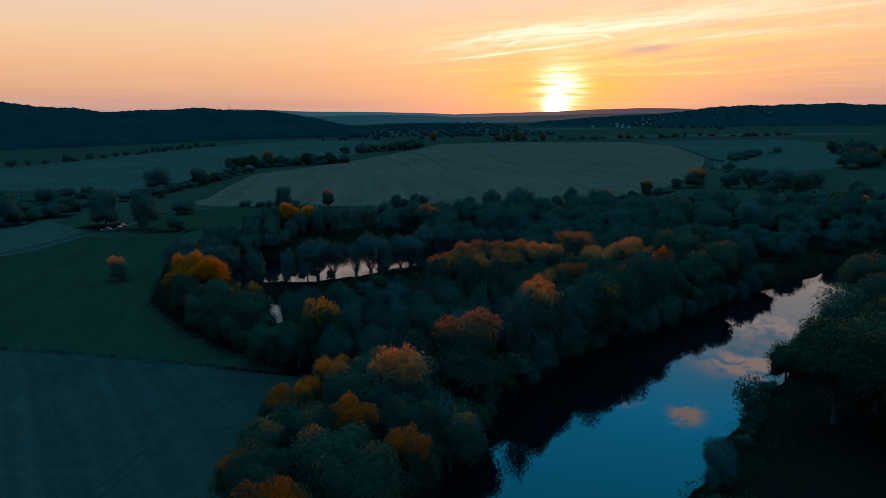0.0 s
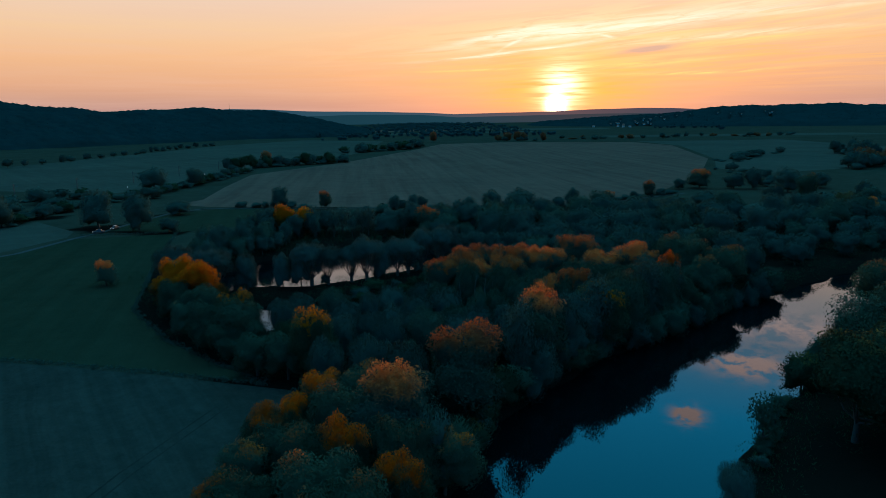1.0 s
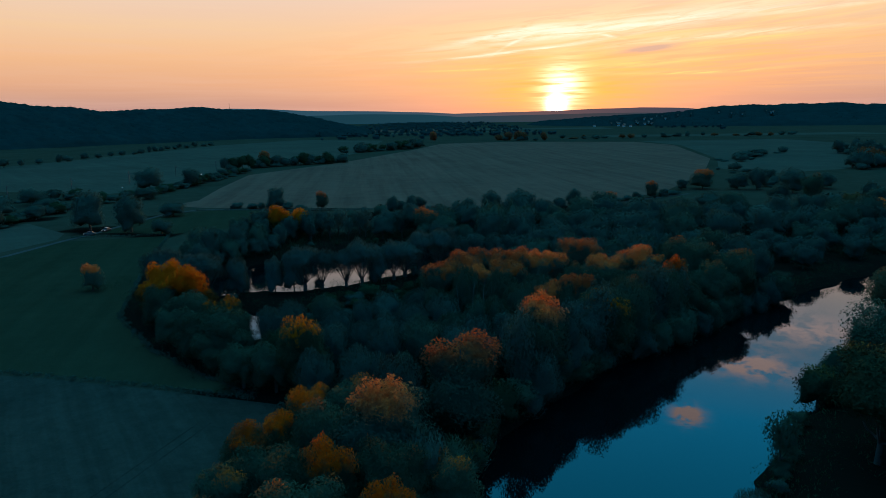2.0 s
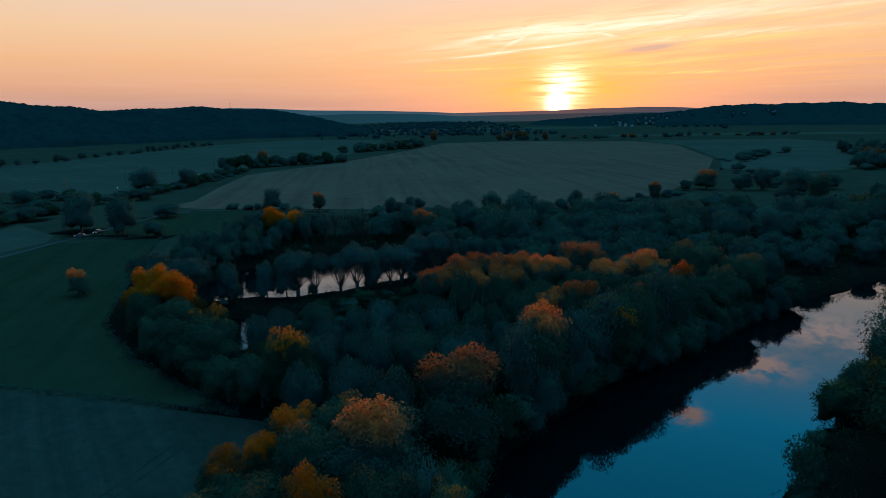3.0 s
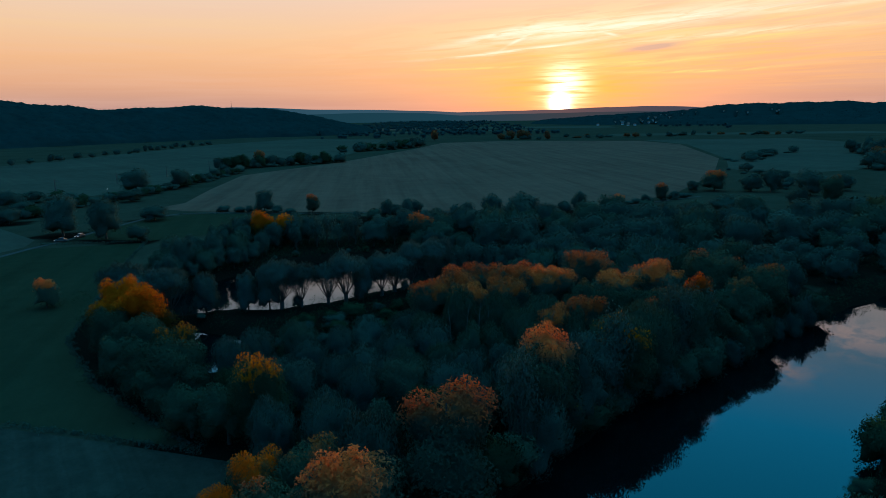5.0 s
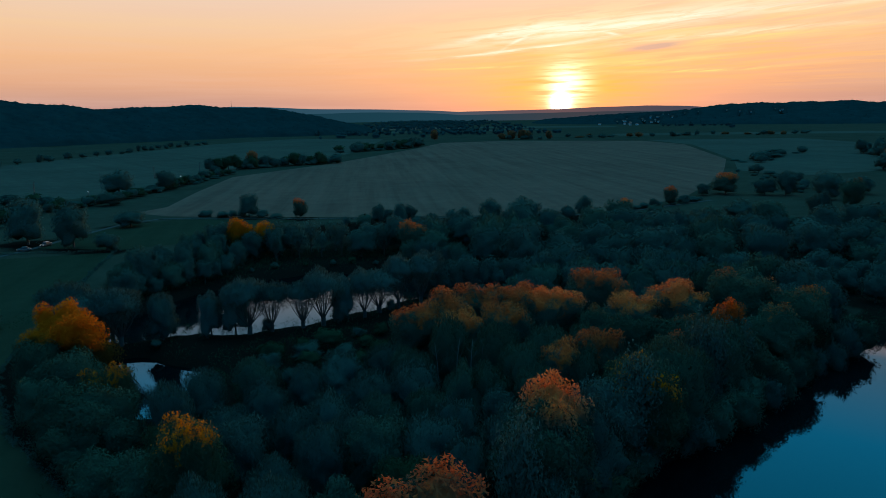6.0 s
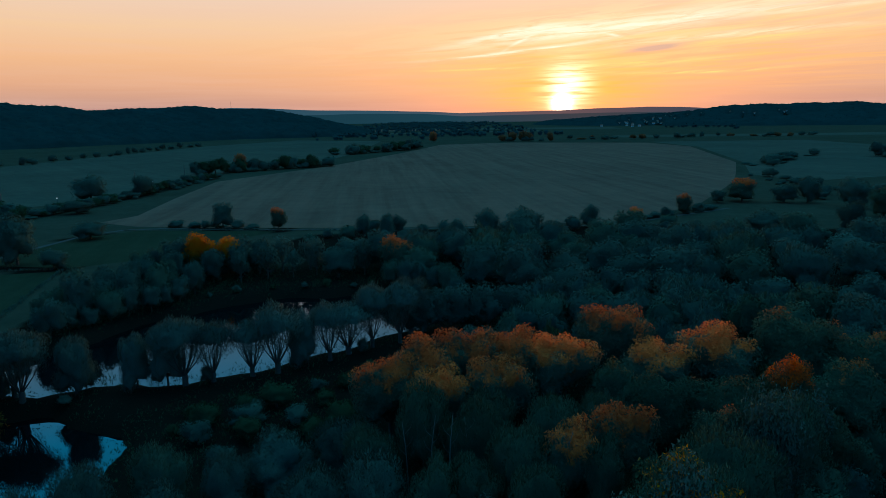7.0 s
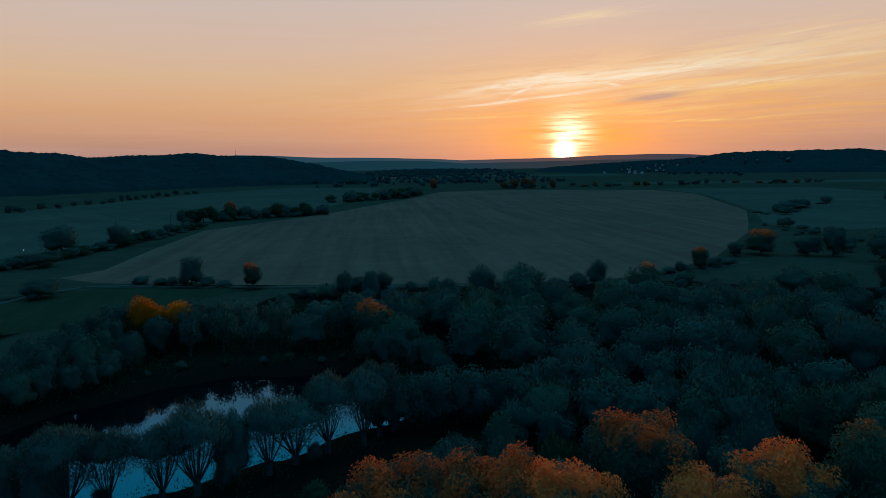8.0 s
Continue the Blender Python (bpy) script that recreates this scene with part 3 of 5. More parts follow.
def sprays_on(rng, p, n, faces, area, count, size, slim, brush, proud):
    """Leaf sprays that stand a little proud of a crown's body."""
    weight = area * (0.30 + np.clip(n[faces[:, 0], 2] + 0.5, 0, 1.2))
    pick = rng.choice(len(faces), count, p=weight / weight.sum())
    w = rng.dirichlet((1, 1, 1), count)
    at = (p[faces[pick]] * w[..., None]).sum(1)
    soft = unit((n[faces[pick]] * w[..., None]).sum(1) + rng.normal(size=(count, 3)) * (0.24 if size < 0.025 else 0.14))
    at = at + soft * (rng.uniform(-1.6, 1.0, count) * proud)[:, None]
    face = unit(soft + rng.normal(size=(count, 3)) * 0.45)
    u = unit(np.cross(face, rng.normal(size=(count, 3))))
    u = unit(u * (1 - brush) + (soft * 0.5 + rng.normal(size=(count, 3)) * 0.25 + np.array([0, 0, 0.8])) * brush)
    v = unit(np.cross(face, u))
    v *= np.where((np.cross(u, v) * soft).sum(1) < 0, -1.0, 1.0)[:, None]
    s = size * rng.uniform(0.55, 1.35, count)[:, None]
    verts = np.stack([at - u * s * 0.8 - v * s * slim, at + u * s * 1.1, at - u * s * 0.8 + v * s * slim], 1).reshape(-1, 3)
    return verts, np.repeat(soft, 3, axis=0)


@lru_cache(maxsize=None)
def tree_meshes(style, seed, lod, kind):
    """Trunk with limbs, and crown, for a tree one metre high and one metre wide."""
    rng = np.random.default_rng(hash_of(style) * 97 + seed * 13 + 5)
    fine, count, size, clumps = LOD[lod]
    p, n, faces, area = crown_body(rng, style, fine, clumps)
    if style == "bush":
        count //= 2
    feathery = style in ("willow", "pollard")
    slim, brush = (0.26, 0.65) if feathery else (0.55, 0.25)
    if feathery:
        count, size = int(count * 1.1), size * 1.3
    if style == "airy":
        verts, soft = sprays_on(rng, p * np.array([0.9, 0.9, 0.95]), n, faces, area, count // 2, size * 1.3, slim, brush, 0.14)
    else:
        thick = 0.07 if style == "pollard" else 0.045 if lod == "near" else 0.065
        verts, soft = sprays_on(rng, p, n, faces, area, count, size, slim, brush, thick)
        if style == "pollard":
            faces = faces[p[faces[:, 0], 2] > 0.66]
        # the closed, shaded inside of the crown
        p = (p - np.array([0, 0, STYLE[style][1]])) * (0.76 if style == "pollard" else 0.82) + np.array([0, 0, STYLE[style][1]])
        verts, soft = np.concatenate([verts, p[faces].reshape(-1, 3)]), np.concatenate([soft, n[faces].reshape(-1, 3)])
    verts[:, 2] = np.maximum(verts[:, 2], 0.01)
    crown = rounded(mesh_from("crown", verts, leaf_faces(verts), LEAF[kind]), soft)
    SOFT[crown.name] = soft
    tv, tf = [], []
    sides = 7 if lod == "near" else 5
    if style == "pollard":
        # a stout knob with many straight rods fanning out of it
        tube(tv, tf, [(0, 0, -0.06), (0.01, 0, 0.05), (0.006, 0.01, 0.13), (0, 0.01, 0.17)], [0.066, 0.048, 0.052, 0.034], sides)
        for k in range(17):
            a = k * 2.4 + rng.normal() * 0.2
            out = 0.10 + 0.30 * (k / 17) + rng.normal() * 0.03
            top = Vector((math.cos(a) * out, math.sin(a) * out, 0.86 - out * 0.55 + rng.normal() * 0.04))
            foot = Vector((math.cos(a) * 0.025, math.sin(a) * 0.025, 0.13 + rng.random() * 0.03))
            bend = foot.lerp(top, 0.45) + Vector((math.cos(a), math.sin(a), 0)) * 0.035
            tube(tv, tf, [foot, bend, top], [0.012, 0.008, 0.003], 4)
    else:
        lean = rng.normal(size=2) * 0.02
        tube(tv, tf, [(0, 0, -0.06), (lean[0] * 0.4, lean[1] * 0.4, 0.2), (lean[0], lean[1], 0.5), (lean[0] * 1.5, lean[1] * 1.5, 0.85)],
             [0.034, 0.026, 0.016, 0.005], sides)
        limbs = {"near": 14, "mid": 8, "low": 5, "far": 3}[lod]
        for c in p[rng.permutation(len(p))[:limbs]] * np.array([0.8, 0.8, 0.95]):
            s = Vector((0, 0, 0.16 + 0.38 * rng.random() * min(1.0, max(c[2] - 0.1, 0.05))))
            e = Vector(c)
            k = s.lerp(e, 0.5) + Vector((e.x * 0.12, e.y * 0.12, -0.03))
            tube(tv, tf, [s, k, e], [0.016, 0.009, 0.003], 4)
    trunk = mesh_from("trunk", tv, tf, BARK, True)
    return trunk, crown


def hash_of(word):
    return sum((i + 1) * ord(ch) for i, ch in enumerate(word)) % 9973


LABEL = {
    "copper": "broad riverside tree with a rust-orange autumn top",
    "russet": "tall tree with dull russet leaves over a dark crown",
    "flame": "grey-green tree with bright orange leaves at its top",
    "amber": "autumn tree glowing yellow-orange over its whole crown",
    "gold": "grey-green tree with yellow leaf patches on top",
    "patchy": "green tree with ragged patches of golden leaves",
    "sage": "grey-green feathery willow in dense riverside wood",
    "silver": "pale grey willow at the water",
    "olive": "olive-green riverside tree with a dense rounded crown",
    "bottle": "large dark green leafy tree on the bank",
    "alder": "dark blue-green tree standing in dusk shade",
    "rust": "distant tree in dull rust-brown autumn leaf",
}
rnd = random.Random(7)
JOINED = {}  # woods that are joined into one object each


def plant(x, y, height, width, kind, style="broad", lod="mid", group="", name="tree", label="", wood=""):
    trunk, crown = tree_meshes(style, rnd.randrange(4 if lod != "near" else 5), lod, kind)
    place = Matrix.LocRotScale((x, y, float(land(x, y))), Euler((0, 0, rnd.random() * 6.28)), (width, width, height))
    if wood:
        JOINED.setdefault(wood, []).append((trunk, crown, np.array(place), kind))
        return None
    thing = new(name)
    thing.matrix_world = place
    part("trunk", trunk, thing)
    part("crown", crown, thing)
    return tagged(thing, label or LABEL[kind], "bush" if name == "shrub" else "tree", group)


def corners(me):
    co = np.empty(len(me.vertices) * 3, np.float32)
    me.vertices.foreach_get("co", co)
    return co.reshape(-1, 3)


def join_woods():
    """One object for each wood whose trees are too many to pick apart."""
    for wood, rows in JOINED.items():
        kinds = sorted({r[3] for r in rows})
        verts, faces, slots, normals, base = [], [], [], [], 0
        for trunk, crown, m, kind in rows:
            for me, slot in ((crown, kinds.index(kind)), (trunk, len(kinds))):
                co = corners(me) @ m[:3, :3].T + m[:3, 3]
                if slot < len(kinds):
                    f = leaf_faces(co)
                else:
                    f = np.array([p.vertices[:3] for p in me.polygons] + [(p.vertices[0], p.vertices[2], p.vertices[3]) for p in me.polygons if len(p.vertices) > 3])
                if slot < len(kinds):
                    nv = SOFT[me.name] @ np.linalg.inv(m[:3, :3])
                else:
                    nv = co - m[:3, 3] * np.array([1, 1, 0]) - np.stack([np.zeros(len(co)), np.zeros(len(co)), co[:, 2]], -1)
                normals.append(nv / np.maximum(np.linalg.norm(nv, axis=1), 1e-6)[:, None])
                verts.append(co)
                faces.append(f + base)
                slots.append(np.full(len(f), slot, np.int32))
                base += len(co)
        me = mesh_from(wood, np.concatenate(verts), np.concatenate(faces))
        for kind in kinds:
            me.materials.append(WOOD.get(kind, LEAF[kind]))
        me.materials.append(BARK)
        me.polygons.foreach_set("material_index", np.concatenate(slots))
        rounded(me, np.concatenate(normals))
        tagged(new(wood, me), WOOD_LABEL[wood], "woodland", kind="stuff")


WOOD_LABEL = {
    "woodland_beyond_pond": "dense dark grey-green wood beyond the pond",
    "woodland_river": "grey-green willows packed between river and pond",
    "hedgerows": "dark hedges and copses between distant fields",
}


def plant_all(rows, kind, style, lod, group=""):
    for x, y, height, width in rows:
        plant(x, y, height, width, kind, style, lod, group)


PLANTED = []


def note(rows):
    PLANTED.extend((x, y, w * 0.42) for x, y, _, w in rows)


def inside(x, y, poly):
    odd = False
    for (ax, ay), (bx, by) in zip(poly, poly[1:] + poly[:1]):
        if (ay > y) != (by > y) and x < ax + (y - ay) / (by - ay) * (bx - ax):
            odd = not odd
    return odd


def fill(poly, spacing, heights, spread, kinds, style, lod, group, dry=1.0, near_line=None, wood=""):
    """Fills a stretch of wood with trees that keep their distance from those already standing."""
    x0, x1 = min(p[0] for p in poly), max(p[0] for p in poly)
    y0, y1 = min(p[1] for p in poly), max(p[1] for p in poly)
    tries = int((x1 - x0) * (y1 - y0) / spacing ** 2 * 7)
    for _ in range(tries):
        x, y = rnd.uniform(x0, x1), rnd.uniform(y0, y1)
        if not inside(x, y, poly) or float(off_water(x, y)) < dry:
            continue
        if any((x - a) ** 2 + (y - b) ** 2 < (spacing * 0.5 + r * 0.75) ** 2 for a, b, r in PLANTED):
            continue
        h = rnd.uniform(*heights)
        w = h * rnd.uniform(*spread)
        PLANTED.append((x, y, spacing * 0.5))
        near = near_line is not None and y < near_line
        plant(x, y, h, w, rnd.choice(kinds), rnd.choice(style), "near" if near else lod, group, wood=wood)


# trees that stand out one by one along the river's west bank
BANK = [(-10, 87.5, 13.5, 14.5), (-0.5, 99, 15, 16)]
FLAME = [(-21.5, 95.5, 9.5, 8), (-27, 86, 8.5, 7.5), (-24.5, 91, 8, 5.5), (-15.5, 77.5, 11, 7.5), (-8, 72, 11, 7), (-21, 58.5, 11, 8.5), (-28.5, 71, 7, 6.5), (49.5, 156, 13.5, 9)]
BANK_GREEN = [(-17, 86, 11.5, 10), (-13, 64, 12, 11.5), (-17.5, 69, 11, 11.5), (-22, 79, 9.5, 10.5), (-3.5, 81, 9, 9), (-24, 52, 11, 11), (-20, 45, 12, 12), (-24, 66, 10, 10), (-9, 79, 10, 9.5), (-15, 96, 10, 9.5), (-27, 78, 8, 8)]
CROWNS = [(-3, 161.5, 11.5, 10.5), (2.5, 166, 12.6, 12.5), (8.5, 168, 13, 13), (15, 168.5, 13, 13), (21, 167, 12.8, 11.5), (4, 158, 11.5, 10), (12, 160, 12, 10), (32.5, 179, 13.4, 13.5), (36, 167.5, 11.5, 12), (46.5, 171.5, 12.8, 13.5), (24.5, 144.5, 12.5, 9), (19, 142.5, 11, 7.5)]
LEAFY = [(21, 128, 11, 10), (58, 173, 14.5, 15), (67, 168, 12.5, 13.5), (59, 160, 11.5, 12), (50, 150, 10.5, 9.5), (40, 154, 11.5, 12), (33, 156, 11.5, 11), (36, 145, 11.5, 10), (43, 148, 10, 9), (28, 161, 11, 10)]
WILLOWS = [(-0.6, 124, 9.5, 10), (11.5, 111, 12, 10), (-14, 130, 9, 10), (-18, 128, 9, 8), (-9, 138, 9, 9.5), (-3, 139, 10, 9), (-15, 148, 8, 10.5), (-24, 136, 8, 8.5), (-7, 150, 9, 9), (-28, 130, 8, 7.5), (-10, 126, 9, 8), (10, 124, 10, 9), (4, 118, 9, 8), (3, 128, 9, 9)]
SHADY = [(8, 139, 10, 7), (14, 136, 10, 7), (22, 140, 11, 7), (-1, 133, 8, 7), (10, 151, 12, 8), (4, 138, 10, 7), (8, 147, 13, 8), (13, 142, 12, 8), (2, 150, 13, 8), (18, 149, 12, 8), (-4, 146, 10, 7), (24, 150, 12, 8)]
AMBER = [(-63, 156, 13.5, 14), (-70, 163, 14, 12)]
PATCHY = [(-26.5, 114.5, 13.5, 9.5), (27.5, 131.5, 13, 12.5), (-46, 136, 11, 8.5)]
CLUMP = [(-56, 144, 10, 12), (-43, 128, 11, 11), (-65, 150, 10, 9), (-45, 125, 8, 9), (-37, 117, 8, 9), (-31, 115, 9, 9), (-50, 131, 9, 9), (-58, 140, 8, 8), (-52, 136, 9, 8)]
EAST_DARK = [(53.5, 90, 15, 15.5), (62, 93, 15, 16), (72, 101, 15, 17), (60, 78, 13, 14), (70, 84, 13, 15), (82, 112, 14, 15)]
EAST_PALE = [(91, 140, 15, 17), (85, 127, 13, 14), (105, 153, 13, 15), (119, 163, 13, 14)]
EAST_AIRY = [(75.5, 126, 12, 11), (70, 117, 11, 10)]
LEANING = [(9, 109.5, 15.5, 6.5), (13.5, 114, 14, 6), (26, 128, 16, 8), (40, 141.5, 15.5, 7.5), (47, 148, 13.5, 7)]
THIN = [(-52, 251, 9, 6), (-46, 256, 10, 7), (-39, 257, 9, 6), (-33, 260, 11, 7), (-26, 257, 9, 6), (-19, 259, 10, 7), (-36, 266, 10, 8), (-44, 265, 11, 8)]
COPPER_NEAR = [(14, 119.5, 15.2, 11)]
BEYOND = [(-50, 262, 11, 9), (-76, 245, 9, 9), (-81, 236, 8, 8), (-26, 256, 9, 10), (-24, 266, 10, 11), (32, 305, 13, 15), (19, 309, 12, 11), (8, 298, 10, 10), (-78, 206, 9, 7), (-70, 250, 10, 8), (-60, 252, 10, 8)]
ALONE = [(-27, 320, 9, 7), (-18, 319, 9, 7), (-14, 325, 8, 6), (-88, 343, 11, 10), (61, 335, 10.5, 8), (171, 401, 10, 13), (182, 400, 13.5, 13), (193, 380, 15, 16), (222, 401, 10, 16), (153, 316, 13, 10), (119, 311, 10, 17), (139, 403, 7, 9), (118, 372, 5, 6), (100, 362, 4, 6)]
EAST_ROUND = [(156, 262, 11, 16), (141, 266, 10.5, 15), (119, 260, 10, 17), (104, 261, 9, 14), (168, 256, 11, 16), (183, 270, 10, 14)]
WEST = [(-151.5, 284, 17, 15), (-131, 277, 16.5, 13.5), (-198, 291, 16, 14), (-221, 328, 10, 18), (-228, 369, 10, 14), (-195, 440, 15.5, 22), (-177, 463, 14, 16), (-132, 322, 7, 13.5), (-116, 271, 6.5, 10), (-194, 316, 7.5, 10), (-250, 318, 11, 18), (-262, 350, 9, 15), (-205, 344, 7, 16), (-176, 392, 7, 15)]
RUSTY = [(-64, 338, 10.5, 7.4), (110, 368, 10, 9), (84, 351, 6, 8), (153, 407, 12, 17), (-10, 258, 12, 13), (-98, 184, 7.5, 7)]
for rows in (EAST_AIRY, LEANING, THIN, BANK, FLAME, COPPER_NEAR, BANK_GREEN, CROWNS, LEAFY, WILLOWS, SHADY, AMBER, PATCHY, CLUMP, EAST_DARK, EAST_PALE, BEYOND, ALONE, EAST_ROUND, WEST, RUSTY):
    note(rows)
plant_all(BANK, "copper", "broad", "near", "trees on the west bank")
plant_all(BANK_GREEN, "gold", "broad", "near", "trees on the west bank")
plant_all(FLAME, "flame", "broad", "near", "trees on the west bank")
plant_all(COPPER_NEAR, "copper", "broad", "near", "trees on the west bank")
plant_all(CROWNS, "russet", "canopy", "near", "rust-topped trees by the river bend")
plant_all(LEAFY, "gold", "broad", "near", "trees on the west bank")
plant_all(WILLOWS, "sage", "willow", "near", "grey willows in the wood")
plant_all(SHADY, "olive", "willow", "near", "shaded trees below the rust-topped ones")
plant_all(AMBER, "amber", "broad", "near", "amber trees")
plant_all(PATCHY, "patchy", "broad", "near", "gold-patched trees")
plant_all(CLUMP, "olive", "broad", "near", "trees at the field corner")
plant_all(EAST_DARK, "bottle", "canopy", "near", "trees on the east bank")
plant_all(EAST_AIRY, "olive", "airy", "near", "trees on the east bank")
plant_all(EAST_PALE, "gold", "broad", "near", "trees on the east bank")
plant_all(LEANING, "sage", "airy", "near", "trees on the west bank")
plant_all(THIN, "alder", "airy", "mid", "trees beyond the pond")
plant(30, 74, 6.4, 5, "silver", "willow", "near", "trees on the east bank", label="pale feathery bush at the water's edge")
plant(39.5, 87.5, 8.5, 5, "olive", "airy", "mid", "trees on the east bank", label="slim young tree leaning over the water's edge")
plant_all(BEYOND, "alder", "broad", "mid", "trees beyond the pond")
plant_all(ALONE, "alder", "round", "mid", "trees along the lane")
plant_all(EAST_ROUND, "alder", "round", "mid", "round trees beyond the river")
plant_all([(189, 353, 14, 13.5)], "gold", "round", "mid")
plant_all(WEST, "alder", "round", "mid", "trees by the farm track")
plant_all(RUSTY, "russet", "round", "mid")
plant(-66, 258, 13, 12, "amber", "broad", "mid")
plant(-58, 260, 12, 9, "amber", "broad", "mid")
plant(183, 291, 8.5, 10, "amber", "broad", "mid")

# pollard willows on the causeway between the ponds, and the even row that carries it on
row = [(-76, 178), (-71, 175.5), (-66.5, 178), (-63, 175), (-57.5, 178), (-48, 180.2), (-43.5, 180.8), (-39, 181.6), (-34.5, 183), (-30, 184.6), (-25.5, 186.6),
       (-21, 189.2), (-17, 192.2), (-13, 195.2), (-9, 198.2), (-5.5, 201.5), (-3, 205)]
for x, y in row:
    h, full = rnd.uniform(10, 12.5), x in (-57.5, -48, -43.5, -21)
    PLANTED.append((x, y, 2.5))
    plant(x + rnd.uniform(-1.0, 1.0), y + rnd.uniform(-0.8, 0.8), h, rnd.uniform(5.5, 7.0) if full else rnd.uniform(7.0, 11.6), "silver", "willow" if full else "pollard", "near", "pollard willows on the causeway",
          label="grey pollard willow with splayed limbs above water")
for i, (x, y) in enumerate(row):
    if i % 3 == 1:
        plant(x + rnd.uniform(1.2, 3.2), y + rnd.uniform(0.5, 2.0), rnd.uniform(2.5, 5.5), rnd.uniform(2.4, 4.2), "alder", "willow", "mid", "scrub at the causeway's edge",
              name="shrub", label="dark shrub between pollard willows at the water")
for i in range(15):
    s = i / 14
    x, y = -3 + 46 * s, 207 + 8 * s + 10 * s * s
    PLANTED.append((x, y, 2.5))
    plant(x, y + rnd.uniform(-0.6, 0.6), rnd.uniform(8.6, 10), rnd.uniform(8.5, 11), "sage", rnd.choice(["broad", "willow"]), "mid", "willow row",
          label="grey-green willow in an even-topped row")

# the woods between; the pond's near shore stays open
PLANTED.extend([(-43, 140, 7), (-48, 143, 6), (-42, 148, 7), (-44, 156, 7), (-52, 160, 8), (-62, 166, 6)])
fill([(-31, 10), (-20, 10), (-14, 50), (-4, 78), (-1, 104), (-6, 106), (-14, 98), (-20, 86), (-25, 74), (-28, 60)], 6.0, (9, 13), (0.6, 0.75),
     ["gold", "gold", "olive", "sage"], ["broad", "willow"], "near", "trees on the west bank")
fill([(-48, 128), (-40, 136), (-24, 145), (-8, 151), (2, 168), (10, 196), (30, 199), (60, 186), (82, 180), (60, 163), (36, 143), (18, 126), (2, 112), (-4, 104), (-20, 105), (-32, 116)],
     6.8, (7.5, 11), (0.66, 0.86), ["sage", "olive", "sage", "bottle"], ["willow", "broad"], "mid", "", near_line=150, wood="woodland_river")
fill([(-70, 153), (-60, 144), (-50, 134), (-41, 124), (-44, 140), (-56, 150), (-68, 172), (-74, 168)], 5.5, (6, 9), (0.8, 1.0), ["olive", "sage"], ["broad", "willow"], "mid", "trees at the field corner")
fill([(60, 172), (82, 184), (86, 198), (60, 198)], 7.0, (10, 14), (0.8, 1.0), ["alder", "alder", "olive"], ["broad"], "mid", "trees in the river wood")
fill([(-44, 146), (-38, 141), (-24, 147), (-8, 153), (0, 166), (-3, 182), (-13, 184), (-25, 174), (-36, 169), (-40, 158)],
     5.0, (1.8, 4.0), (1.2, 1.8), ["bottle", "bottle", "alder"], ["willow", "broad"], "low", "", dry=0.6, wood="woodland_river")
fill([(-84, 180), (-78, 172), (-70, 172), (-52, 172), (-62, 177), (-78, 180), (-84, 206), (-74, 206)],
     4.0, (1, 2.4), (1.3, 1.8), ["alder"], ["bush"], "far", "", dry=0.4, wood="woodland_river")
fill([(12, 200), (44, 199), (84, 190), (84, 214), (48, 226), (44, 217), (28, 208)], 7.0, (7.5, 10.5), (0.95, 1.15), ["alder", "alder", "olive"], ["broad", "willow"], "low", "", wood="woodland_beyond_pond")
# shore trees that lean over the water
def shore(pts, gap, heights, spread, kinds, lod, group, jitter=1.0, name="tree", wood=""):
    for (ax, ay), (bx, by) in zip(pts, pts[1:]):
        n = max(1, round(math.hypot(bx - ax, by - ay) / gap))
        for i in range(n):
            s = (i + 0.5) / n
            x, y = ax + (bx - ax) * s + rnd.uniform(-jitter, jitter), ay + (by - ay) * s + rnd.uniform(-jitter, jitter)
            h = rnd.uniform(*heights)
            PLANTED.append((x, y, gap * 0.4))
            plant(x, y, h, h * rnd.uniform(*spread), rnd.choice(kinds), rnd.choice(["broad", "willow"]), lod, group, name, "dark shrub overhanging the water's edge" if name == "shrub" else "", wood)


shore([(-16, 62), (-9, 74), (-4, 86)], 6.5, (7, 9.5), (0.75, 0.95), ["sage", "olive"], "mid", "trees on the west bank")
shore([(11, 114), (20.5, 124), (31, 134), (45, 147)], 6.0, (11, 14.5), (0.75, 0.95), ["sage", "olive"], "near", "trees on the west bank")
shore([(-17, 60), (-11, 70), (-5.5, 80), (0.5, 93), (5, 103), (15.5, 117), (29, 131), (45, 146)], 3.4, (3.0, 6.5), (1.1, 1.5), ["alder", "olive", "bottle"], "mid", "shrubs along the river", 0.7, "shrub")
shore([(34, 132), (46, 143), (62, 157), (84, 174)], 6.0, (6.5, 9), (0.85, 1.0), ["olive", "sage"], "mid", "trees on the west bank")
shore([(24, 64), (38, 86)], 4.5, (1.2, 2.6), (1.2, 1.6), ["alder", "olive"], "mid", "shrubs along the river", 1.0, "shrub")
shore([(38, 86), (51, 103)], 3.6, (1.4, 2.8), (1.2, 1.6), ["alder", "olive"], "mid", "shrubs along the river", 1.0, "shrub")
shore([(54, 107), (69, 121), (88, 138), (110, 155), (140, 172)], 5.0, (4.5, 8), (0.9, 1.1), ["olive", "bottle", "alder"], "mid", "trees on the east bank")
shore([(-80, 205), (-70, 220), (-60, 234)], 4.6, (5, 9), (0.75, 1.05), ["alder", "olive", "alder"], "mid", "", 1.0, "tree", "woodland_beyond_pond")
shore([(-12, 248), (4, 240), (9, 226)], 4.6, (5, 9), (0.75, 1.05), ["alder", "olive", "alder"], "mid", "", 1.0, "tree", "woodland_beyond_pond")
